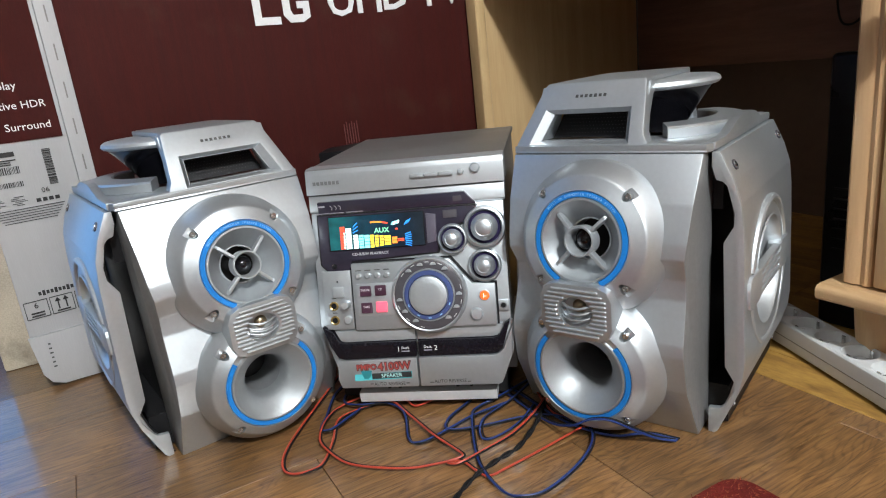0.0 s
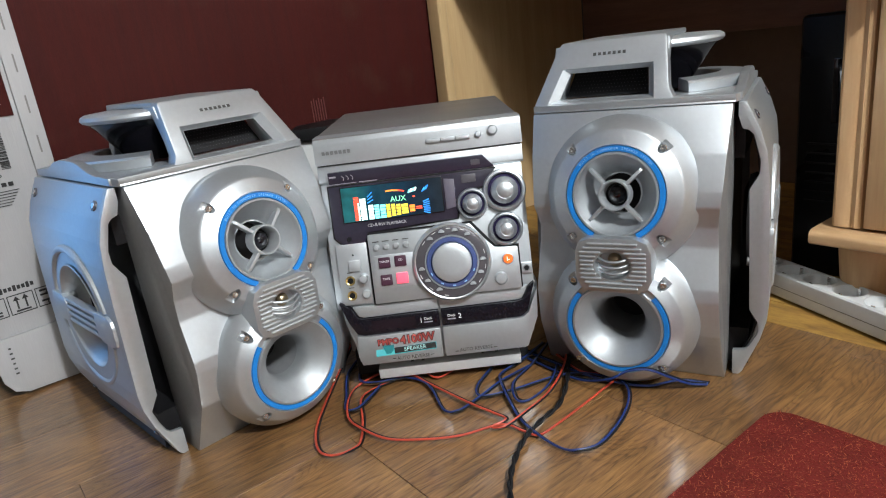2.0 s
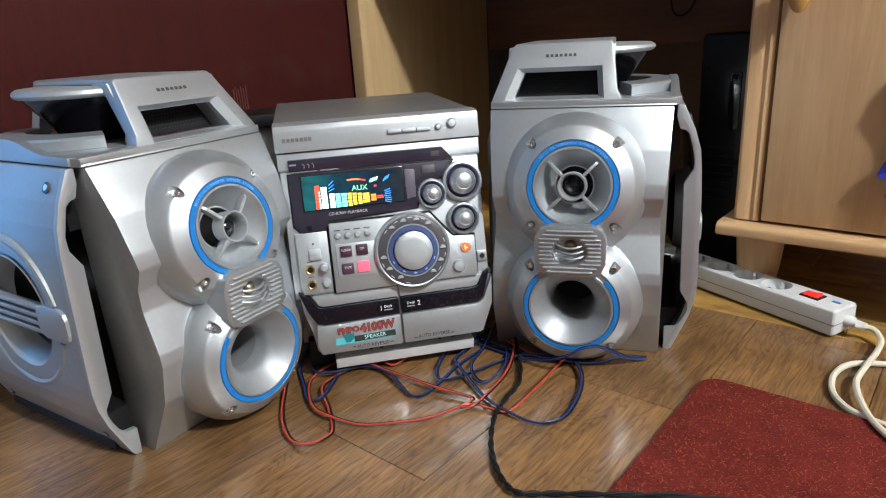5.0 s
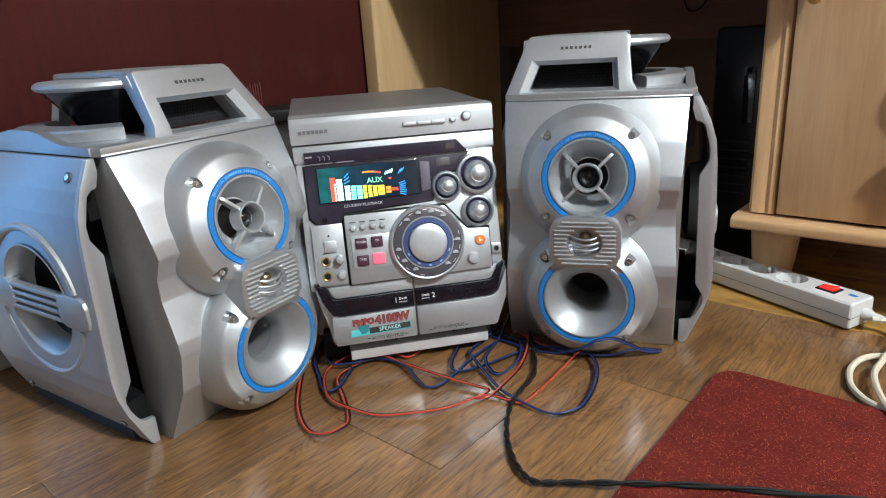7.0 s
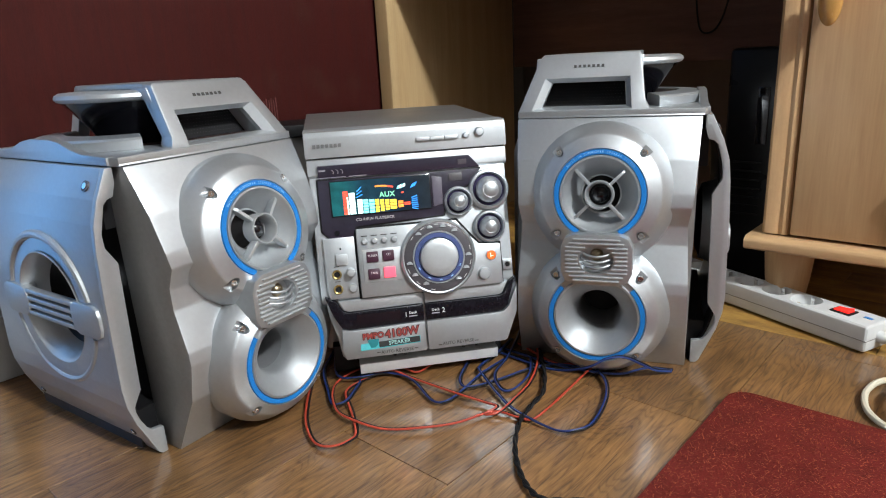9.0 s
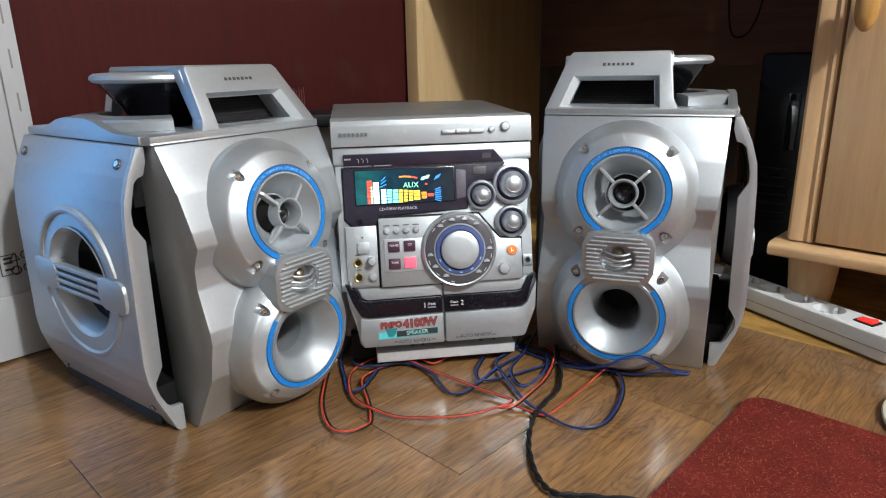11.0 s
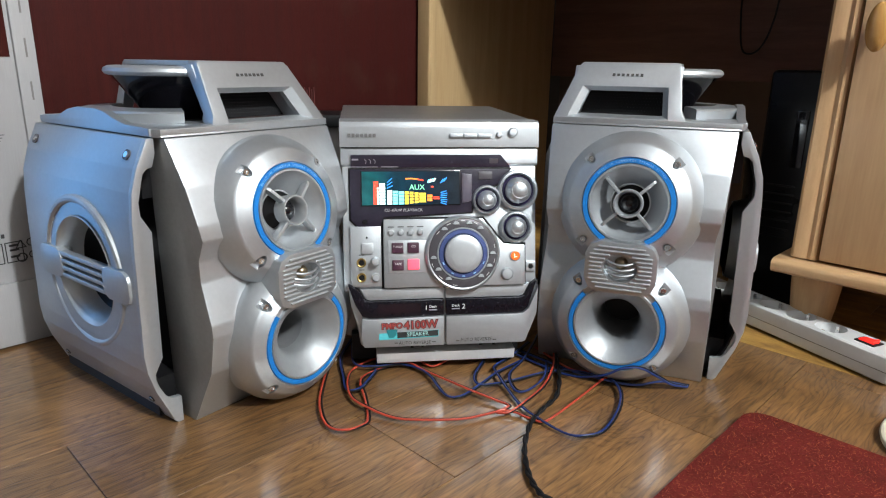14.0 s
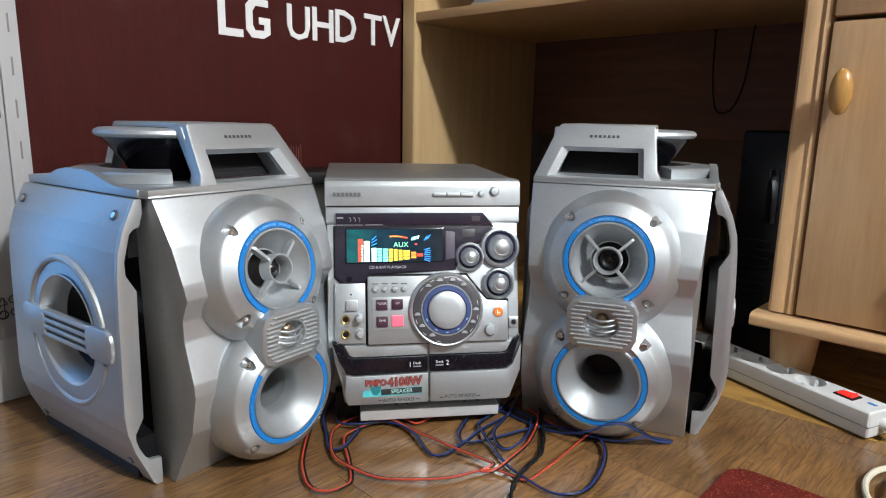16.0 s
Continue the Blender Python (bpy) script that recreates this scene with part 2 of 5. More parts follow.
def lathe(bm, profile, m=Matrix(), seg=48, a0=0.0, a1=360.0, close=False):
    """(radius, height) pairs turned about z, then laid by m."""
    whole = abs(a1 - a0) >= 359.9
    count = seg if whole else seg + 1
    rings = []
    for r, h in profile:
        if r < 1e-6:
            v = bm.verts.new(m @ Vector((0, 0, h)))
            rings.append([v] * count)
        else:
            rings.append([bm.verts.new(m @ Vector((r * math.cos(a), r * math.sin(a), h))) for a in (radians(a0 + (a1 - a0) * i / seg) for i in range(count))])
    if close:
        rings.append(rings[0])
    for p, q in zip(rings, rings[1:]):
        for i in range(seg):
            j = (i + 1) % count
            quad = []
            for v in (p[i], p[j], q[j], q[i]):
                if v not in quad:
                    quad.append(v)
            if len(quad) > 2:
                bm.faces.new(quad)
    if close and not whole:
        bm.faces.new([r[0] for r in rings[:-1]]), bm.faces.new([r[-1] for r in rings[:-1]])
    bmesh.ops.recalc_face_normals(bm, faces=bm.faces)
    return bm


def tube(bm, path, radius, seg=8):
    """A round bar along a path of points."""
    pts = [Vector(p) for p in path]
    rings, side = [], None
    for i, p in enumerate(pts):
        way = (pts[min(i + 1, len(pts) - 1)] - pts[max(i - 1, 0)]).normalized()
        side = way.orthogonal().normalized() if side is None else (side - way * side.dot(way)).normalized()
        other = way.cross(side)
        rings.append([bm.verts.new(p + radius * (math.cos(a) * side + math.sin(a) * other)) for a in (math.tau * k / seg for k in range(seg))])
    for p, q in zip(rings, rings[1:]):
        for k in range(seg):
            bm.faces.new((p[k], p[(k + 1) % seg], q[(k + 1) % seg], q[k]))
    bm.faces.new(rings[0]), bm.faces.new(rings[-1])
    bmesh.ops.recalc_face_normals(bm, faces=bm.faces)
    return bm


def curve_points(points, steps=6):
    """A smooth line through points."""
    p = [Vector(q) for q in points]
    p = [2 * p[0] - p[1]] + p + [2 * p[-1] - p[-2]]
    out = []
    for a, b, c, d in zip(p, p[1:], p[2:], p[3:]):
        for k in range(steps):
            t = k / steps
            out.append(0.5 * (2 * b + (c - a) * t + (2 * a - 5 * b + 4 * c - d) * t * t + (3 * b - a - 3 * c + d) * t ** 3))
    return out + [p[-2]]


def lettering(bm, words, size, m, depth=0.0003, align="CENTER", bold=0.0):
    """Words in the built-in font, upright in the xz plane of m, read from -y."""
    c = bpy.data.curves.new("words", "FONT")
    c.body, c.size, c.extrude, c.align_x, c.align_y, c.resolution_u = words, size, depth, align, "CENTER", 2
    c.offset = bold
    ob = new("words", c)
    bpy.context.view_layer.update()
    me = bpy.data.meshes.new_from_object(ob.evaluated_get(bpy.context.evaluated_depsgraph_get()))
    me.transform(m @ pose(0, 0, 0, 90, 0, 0))
    bm.from_mesh(me)
    bpy.data.objects.remove(ob), bpy.data.curves.remove(c), bpy.data.meshes.remove(me)
    return bm


def finish(bm, name, material, angle=35, flip=1):
    if flip < 0:
        bmesh.ops.scale(bm, verts=bm.verts, vec=(-1, 1, 1))
        bmesh.ops.reverse_faces(bm, faces=bm.faces)
    me = bpy.data.meshes.new(name)
    bm.to_mesh(me)
    bm.free()
    me.polygons.foreach_set("use_smooth", [True] * len(me.polygons))
    me.set_sharp_from_angle(angle=radians(angle))
    me.materials.append(material)
    return me


def part(name, bm, material, parent, label="", flip=1, angle=35):
    ob = new(name, finish(bm, name, material, angle, flip))
    ob.parent = parent
    return tagged(ob, label) if label else ob


def thing(name, m, label, category, group="", kind=""):
    ob = new(name)
    ob.empty_display_size = 0.05
    ob.matrix_world = m
    return tagged(ob, label, category, group, kind)


def solid(name, bm, material, m, label, category="", group="", kind="", angle=35):
    ob = new(name, finish(bm, name, material, angle))
    ob.matrix_world = m
    return tagged(ob, label, category, group, kind)


def carve(ob, *cutters):
    """Cuts openings into a mesh object that has no parent yet or lies in its parent's frame."""
    parent, ob.parent = ob.parent, None
    base = ob.matrix_world.copy()
    ob.matrix_world = Matrix()
    made = []
    for bm in cutters:
        c = new("cutter", bpy.data.meshes.new("cutter"))
        bmesh.ops.recalc_face_normals(bm, faces=bm.faces)
        bm.to_mesh(c.data)
        bm.free()
        made.append(c)
        mod = ob.modifiers.new("cut", "BOOLEAN")
        mod.operation, mod.object, mod.solver = "DIFFERENCE", c, "EXACT"
    bpy.context.view_layer.update()
    me = bpy.data.meshes.new_from_object(ob.evaluated_get(bpy.context.evaluated_depsgraph_get()))
    ob.modifiers.clear()
    ob.data = me
    me.set_sharp_from_angle(angle=radians(35))
    for c in made:
        bpy.data.objects.remove(c)
    ob.parent = parent
    if not parent:
        ob.matrix_world = base
    return ob


def new_bm():
    return bmesh.new()


# ---- the room ----
def slab(name, lo, hi, material, label, kind="structure", bevel=0.0):
    bm = new_bm()
    box(bm, [(a + b) / 2 for a, b in zip(lo, hi)], [b - a for a, b in zip(lo, hi)], bevel)
    return solid(name, bm, material, ROOM, label, kind=kind)


floor = slab("floor", (-3.6, -3.2, -0.1), (2.6, 1.9, -0.0032), JOINT, "brown printed oak plank floor covering")
slab("ceiling", (-3.6, -3.2, 2.5), (2.6, 1.9, 2.6), CEIL, "plain white ceiling")
slab("wall_north", (-3.6, 1.6, 0), (2.6, 1.75, 2.5), SHADE_WALL, "plain brown wall behind the desk")
slab("wall_south", (-3.6, -3.2, 0), (2.6, -3.05, 2.5), WALL, "plain beige wall")
slab("wall_east", (2.45, -3.05, 0), (2.6, 1.6, 2.5), WALL, "plain beige wall")
wall_west = slab("wall_west", (-1.62, -3.05, 0), (-1.47, 1.6, 2.5), WEST_WALL, "brown wall with a balcony door opening, darkened to cut its bounce")
carve(wall_west, box(new_bm(), (-1.545, -0.785, 1.0), (0.3, 1.3, 2.02)))
door_1 = thing("door_1", ROOM @ pose(-1.5, -0.785, 0), "worn white balcony door frame letting in daylight", "", kind="structure")
for y in (-0.615, 0.615):
    part("frame_post", box(new_bm(), (0.02, y, 1.0), (0.1, 0.07, 2.0), 0.006), CHIPPED, door_1, "chipped white painted post")
part("frame_head", box(new_bm(), (0.02, 0, 2.0), (0.1, 1.29, 0.05), 0.004), CHIPPED, door_1)
part("threshold", box(new_bm(), (0.02, 0, 0.012), (0.1, 1.1, 0.024), 0.006), CHIPPED, door_1)
slab("backdrop", (-1.75, -1.72, -0.1), (-1.72, 0.1, 2.3), OUTSIDE, "dim blue daylight outside the balcony door")

# ---- the desk and its cabinet ----
desk = thing("desk", ROOM @ pose(0, 0, 0), "beech veneer desk with an open knee space", "desk")
bm = new_bm()
box(bm, (-1.352, 0.873, 0.375), (0.044, 0.026, 0.75), 0.007, seg=3)
part("front_moulding", bm, YELLOW_WOOD, desk, "rounded yellow wooden edge")
part("side_panel", box(new_bm(), (-1.358, 1.13, 0.375), (0.022, 0.486, 0.75), 0.001), YELLOW_WOOD, desk)
part("shelf", box(new_bm(), (-0.914, 1.12, 0.671), (0.865, 0.512, 0.022), 0.003), BEECH_X, desk, "beech shelf board")
part("back_board", box(new_bm(), (-0.914, 1.385, 0.57), (0.865, 0.016, 0.34), 0.001), DARK_BOARD, desk, "dark brown back board")
part("desktop", box(new_bm(), (-0.7, 1.11, 0.945), (1.4, 0.56, 0.025), 0.004), BEECH_X, desk)
part("side_panel", box(new_bm(), (-1.358, 1.13, 0.843), (0.022, 0.486, 0.184), 0.001), YELLOW_WOOD, desk)

cabinet = thing("desk_cabinet", ROOM @ pose(0, 0, 0), "beech desk cabinet with a knobbed door on bun feet", "cabinet")
carcass = part("body", box(new_bm(), (-0.265, 1.11, 0.535), (0.438, 0.47, 0.79), 0.002), BEECH, cabinet)
carve(carcass, box(new_bm(), (-0.246, 0.875, 0.5908), (0.4, 0.06, 0.0085)))
bm = new_bm()
prism(bm, [(-0.487, 0.874), (-0.487, 0.864), (-0.482, 0.858), (-0.468, 0.857), (-0.462, 0.86), (-0.456, 0.857), (-0.449, 0.859), (-0.447, 0.864), (-0.447, 0.874)], lambda a, b, h: (a, b, h), 0.139, 0.93)
part("pilaster", bm, BEECH, cabinet, "grooved beech edge strip")
door = part("door", box(new_bm(), (-0.246, 0.864, 0.364), (0.396, 0.02, 0.446), 0.003), BEECH, cabinet, "plain beech door with a peeled patch")
part("drawer_front", box(new_bm(), (-0.246, 0.864, 0.762), (0.396, 0.02, 0.335), 0.003), BEECH, cabinet)
bm = new_bm()
lathe(bm, [(0, -0.001), (0.008, 0), (0.007, 0.008), (0.008, 0.011)], pose(-0.418, 0.854, 0.486, 90, 0, 0), 20)
lathe(bm, [(0.0155 * math.sin(a), 0.033 * math.cos(a)) for a in (math.pi * k / 16 for k in range(17))], pose(-0.418, 0.834, 0.486) @ Matrix.Diagonal((1, 0.8, 1, 1)), 24)
part("knob", bm, wood("orange_varnished_wood", (0.5, 0.28, 0.085), (0.38, 0.19, 0.05), 0.25, (20, 20, 1.5), 3, bump=0.03, coat=0.5), door, "varnished egg-shaped wooden knob")
bm = new_bm()
prism(bm, [(0.832, 0.118), (0.832, 0.130), (0.836, 0.1345), (0.842, 0.1365), (1.34, 0.1365), (1.34, 0.113), (0.842, 0.113), (0.836, 0.1145)], lambda a, b, h: (h, a, b), -0.506, -0.03, 0.003)
part("plinth_board", bm, BEECH_X, cabinet, "rounded beech plinth board")
for x, y in ((-0.455, 0.915), (-0.11, 0.915), (-0.455, 1.28), (-0.11, 1.28)):
    part("foot", lathe(new_bm(), [(0, 0.0), (0.024, 0.0), (0.027, 0.004), (0.034, 0.05), (0.0375, 0.09), (0.036, 0.1135), (0, 0.1135)], pose(x, y, 0), 28), BEECH, cabinet, "turned beech bun foot")

bm = new_bm()
edge = ((0.6, -0.245), (0.5, -0.25), (0.44, -0.256), (0.4, -0.266), (0.37, -0.284), (0.34, -0.288), (0.3, -0.274), (0.27, -0.27), (0.25, -0.29), (0.232, -0.296), (0.222, -0.276), (0.205, -0.282), (0.192, -0.262))
rows = []
for z, left in edge:
    rows.append([bm.verts.new((left + (-0.2 - left) * k / 8, 0.84 - 0.006 * math.sin(1.7 * k + 9 * z) - 0.004 * math.sin(40 * z), z + 0.006 * math.sin(2.1 * k))) for k in range(9)])
for p, q in zip(rows, rows[1:]):
    for k in range(8):
        bm.faces.new((p[k], p[k + 1], q[k + 1], q[k]))
bmesh.ops.solidify(bm, geom=bm.faces[:], thickness=0.002)
solid("hanging_cloth", bm, plain("blue_cloth", (0.012, 0.025, 0.3), 0.85, 0, 0.2, 60, 0.6, 500), ROOM, "crumpled blue cloth hanging over the cabinet door", "cloth")

papers = new_bm()
for k in range(3):
    box(papers, (0.004 * k, 0.003 * k, 0.004 + 0.008 * k), (0.21, 0.15, 0.007), 0.001)
solid("paper_stack", papers, CARD, ROOM @ pose(-1.07, 0.96, 0.682, 0, 0, 4), "stack of white papers on the desk shelf", "paper")

tower = thing("computer_tower", ROOM @ pose(-0.555, 1.02, 0), "glossy black computer tower under the desk", "computer")
part("case", box(new_bm(), (0.004, 0.2, 0.212), (0.112, 0.39, 0.424), 0.006), BLACK, tower)
part("front_panel", box(new_bm(), (0.004, 0.0, 0.214), (0.112, 0.024, 0.428), 0.011, seg=3), plain("dull_black_plastic", (0.007, 0.007, 0.008), 0.3, 0, 0.2, 30, spec=0.22), tower, "glossy black front panel")
for k in range(7):
    part("slot", box(new_bm(), (-0.008, -0.0125, 0.13 + 0.016 * k), (0.05, 0.004, 0.003), 0.001), BLACK, tower)
part("drive_door", box(new_bm(), (0.012, -0.013, 0.31), (0.02, 0.006, 0.1), 0.002), BLACK_GLOSS, tower, "glossy black drive door")

wire = [(-0.82, 1.37, 0.66), (-0.815, 1.365, 0.56), (-0.802, 1.36, 0.48), (-0.783, 1.36, 0.462), (-0.757, 1.36, 0.478), (-0.737, 1.36, 0.54), (-0.727, 1.36, 0.66)]
solid("hanging_wire", tube(new_bm(), curve_points(wire), 0.0022), CABLE_BLACK, ROOM, "thin black wire hanging under the desk", "cable")

# ---- the flattened television carton ----
CARTON = pose(-0.9009, 0.9232, 0, 0, 0, math.degrees(math.atan2(0.785, 0.62))) @ Matrix.Diagonal((1.022, 1, 1, 1))   # x along the card, -y faces the room
carton = thing("flattened_carton", CARTON, "flattened maroon and white television carton on edge", "box")
part("front_sheet", box(new_bm(), (0.49, 0.006, 0.41), (0.98, 0.008, 0.81), 0.002), MAROON, carton, "maroon printed cardboard")
part("edge_strip", box(new_bm(), (-0.0135, 0.0045, 0.45), (0.027, 0.008, 0.7), 0.0015), CARD, carton, "white glued card edge")
FOLD = pose(-0.027, 0.004, 0, 0, 0, 1.5)
side = part("side_sheet", box(new_bm(), (-0.066, 0.005, 0.449), (0.132, 0.007, 0.702), 0.0015), CARD, carton, "white printed cardboard side")
side.matrix_basis = FOLD
flap = new_bm()
prism(flap, [(-0.135, 0.1), (-0.128, 0.03), (-0.118, 0.012), (-0.1, 0.004), (0.0, 0.0), (0.03, 0.0), (0.03, 0.1)], lambda a, b, h: (a, h, b), -0.004, 0.002, 0.0012)
fl = part("bottom_flap", flap, CARD, carton, "white bottom flap with a rounded corner")
fl.matrix_basis = FOLD @ pose(0, 0.001, 0.0015, 1.5, 0, 0)


def on_side(name, bm, material, label=""):
    ob = part(name, bm, material, side, label)
    return ob


on_side("maroon_block", box(new_bm(), (-0.068, 0.0006, 0.612), (0.124, 0.0016, 0.37)), MAROON, "maroon printed block")
for words, z, x, size in (("Surround", 0.449, -0.018, 0.017), ("Active HDR", 0.483, -0.018, 0.017), ("Display", 0.514, -0.052, 0.017)):
    on_side("feature_word", lettering(new_bm(), words, size, pose(x, -0.0006, z), align="RIGHT"), WHITE_PRINT, "white feature word")
bm = new_bm()
rnd = random.Random(4)
z = 0.352
while z < 0.41:
    w = rnd.choice((0.0008, 0.0012, 0.002))
    box(bm, (-0.03, 0.001, z), (0.012, 0.0016, w))
    z += w + rnd.choice((0.0008, 0.0014))
x = -0.128
while x < -0.072:
    w = rnd.choice((0.0007, 0.0011, 0.0018))
    box(bm, (x, 0.001, 0.383), (w, 0.0016, 0.012))
    box(bm, (x, 0.001, 0.36), (w, 0.0016, 0.008))
    x += w + rnd.choice((0.0008, 0.0014))
for k in range(4):
    box(bm, (-0.1 + 0.004 * (k % 2), 0.001, 0.409 - 0.006 * (k > 0) - 0.0035 * k), (0.052 - 0.008 * k, 0.0016, 0.0075 if k == 0 else 0.0018))
for k in range(6):
    box(bm, (-0.075, 0.001, 0.319 - 0.0042 * k), (0.105 - 0.006 * k, 0.0016, 0.0009))
for k in range(4):
    box(bm, (-0.058 + 0.009 * k, 0.001, 0.329), (0.0065, 0.0016, 0.006))
for k in range(6):
    for j in range(2):
        box(bm, (-0.12 + 0.03 * j + 0.002 * ((k * 7 + j * 3) % 5), 0.001, 0.3395 - 0.0027 * k), (0.02 - 0.003 * ((k + 2 * j) % 4), 0.0016, 0.0007))
lettering(bm, "06", 0.012, pose(-0.045, -0.0002, 0.344))
bmesh.ops.translate(bm, verts=bm.verts, vec=(-0.006, 0, 0))
on_side("label_print", bm, BLACK_PRINT, "black bar codes and small print")
bm = new_bm()
for k in range(9):
    box(bm, (-0.088 + 0.006 * k, 0.001, 0.173), (0.0042, 0.0016, 0.006 + 0.003 * (k % 3 == 1)))


def frame_lines(bm, x, z, w, h, t=0.0011):
    for dx, dz, sx, sz in ((0, h / 2, w, t), (0, -h / 2, w, t), (-w / 2, 0, t, h), (w / 2, 0, t, h)):
        box(bm, (x + dx, 0.001, z + dz), (sx, 0.0016, sz))


frame_lines(bm, -0.098, 0.147, 0.034, 0.03), frame_lines(bm, -0.06, 0.147, 0.034, 0.03), frame_lines(bm, -0.028, 0.147, 0.022, 0.03)
lettering(bm, "6", 0.014, pose(-0.098, -0.0002, 0.154))
for dz in (0.004, 0.009):
    box(bm, (-0.098, 0.001, 0.132 + dz), (0.02, 0.0016, 0.0025))
for dx in (-0.006, 0.006):
    box(bm, (-0.06 + dx, 0.001, 0.147), (0.0022, 0.0016, 0.016))
    prism(bm, [(-0.0045, 0.153), (0.0045, 0.153), (0, 0.16)], lambda a, b, h: (-0.06 + dx + a, h, b), 0.0002, 0.0018)
box(bm, (-0.06, 0.001, 0.136), (0.02, 0.0016, 0.0022))
for dz in (0.14, 0.15, 0.157):
    box(bm, (-0.028, 0.001, dz), (0.012, 0.0016, 0.003))
bmesh.ops.translate(bm, verts=bm.verts, vec=(-0.012, 0, 0))
# recycling triangle and rings beside the framed symbols
for x, z, rad, sides in ((-0.031, 0.1555, 0.0075, 3), (-0.0315, 0.1365, 0.0062, 20), (-0.0165, 0.158, 0.006, 8), (-0.0165, 0.1385, 0.0052, 8)):
    for k in range(sides):
        p0, p1 = [(x + rad * math.sin(math.tau * j / sides), z + rad * math.cos(math.tau * j / sides)) for j in (k, k + 1)]
        long = math.hypot(p1[0] - p0[0], p1[1] - p0[1])
        box(bm, (0, 0, 0), (long + 0.001, 0.0016, 0.0016 if sides > 8 else 0.0011), m=pose((p0[0] + p1[0]) / 2, 0.001, (p0[1] + p1[1]) / 2, 0, -math.degrees(math.atan2(p1[1] - p0[1], p1[0] - p0[0])), 0))
on_side("handling_marks", bm, BLACK_PRINT, "black handling symbols in frames")
bm = new_bm()
for k in range(6):
    box(bm, (-0.108, -0.0048, 0.083 - 0.0085 * k), (0.0035 + 0.0007 * (k % 3), 0.0016, 0.0022))
ob = part("flap_marks", bm, DARK_PRINT, fl)
for k in range(9):
    part("perforation", box(new_bm(), (-0.0125, 0.0003, 0.2 + 0.06 * k), (0.0022, 0.0014, 0.026)), CARD_GREY, carton)
bm = new_bm()


def on_front(a, b, h):
    return (a, h, b)


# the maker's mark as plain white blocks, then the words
prism(bm, [(0.324, 0.581), (0.376, 0.581), (0.376, 0.595), (0.339, 0.595), (0.339, 0.652), (0.324, 0.652)], on_front, 0.0006, 0.003)
prism(bm, [(0.383, 0.597), (0.395, 0.583), (0.422, 0.583), (0.438, 0.592), (0.438, 0.622), (0.412, 0.622), (0.412, 0.609), (0.424, 0.609), (0.424, 0.598), (0.403, 0.597), (0.398, 0.606), (0.398, 0.632), (0.405, 0.642), (0.434, 0.642), (0.434, 0.655), (0.397, 0.656), (0.383, 0.642)], on_front, 0.0006, 0.003)
part("maker_mark", bm, WHITE_PRINT, carton, "white block mark")
for ch, x, z in (("U", 0.508, 0.62), ("H", 0.573, 0.623), ("D", 0.637, 0.627), ("T", 0.723, 0.63), ("V", 0.784, 0.633)):
    part("letter", lettering(new_bm(), ch, 0.095, pose(x, 0.001, z), 0.001, bold=0.0012), WHITE_PRINT, carton, "white block letter")
bm = new_bm()
for k in range(6):
    box(bm, (0.475 + 0.006 * k, 0.001, 0.35 + 0.004 * (k % 2)), (0.0016, 0.0016, 0.045))
part("scuff_marks", bm, plain("scuffed_print", (0.14, 0.04, 0.036), 0.6), carton, "faint scratched lines")

# ---- things behind the system ----
heater = thing("white_cabinet_unit", pose(-0.545, 1.235, 0, 0, 0, 20), "white ribbed appliance standing behind the speakers", "appliance")
part("case", box(new_bm(), (0, 0.06, 0.152), (0.17, 0.12, 0.304), 0.006), WHITE_PLASTIC, heater)
for k in range(14):
    part("rib", box(new_bm(), (0.06, -0.002, 0.12 + 0.0105 * k), (0.035, 0.006, 0.005), 0.001), CARD_GREY, heater)
solid("black_slab", box(new_bm(), (0, 0.06, 0.013), (0.2, 0.13, 0.024), 0.004), BLACK, pose(-0.52, 1.225, 0.304, 0, 0, 12), "flat black box lying on the white appliance", "box")


# ---- loudspeakers ----
def turned(o, b, z, tilt=0.0):
    """A frame at a place of the loudspeaker's front, whose z looks out of the front."""
    return pose(o, b, z, 90 - tilt, 0, 0)


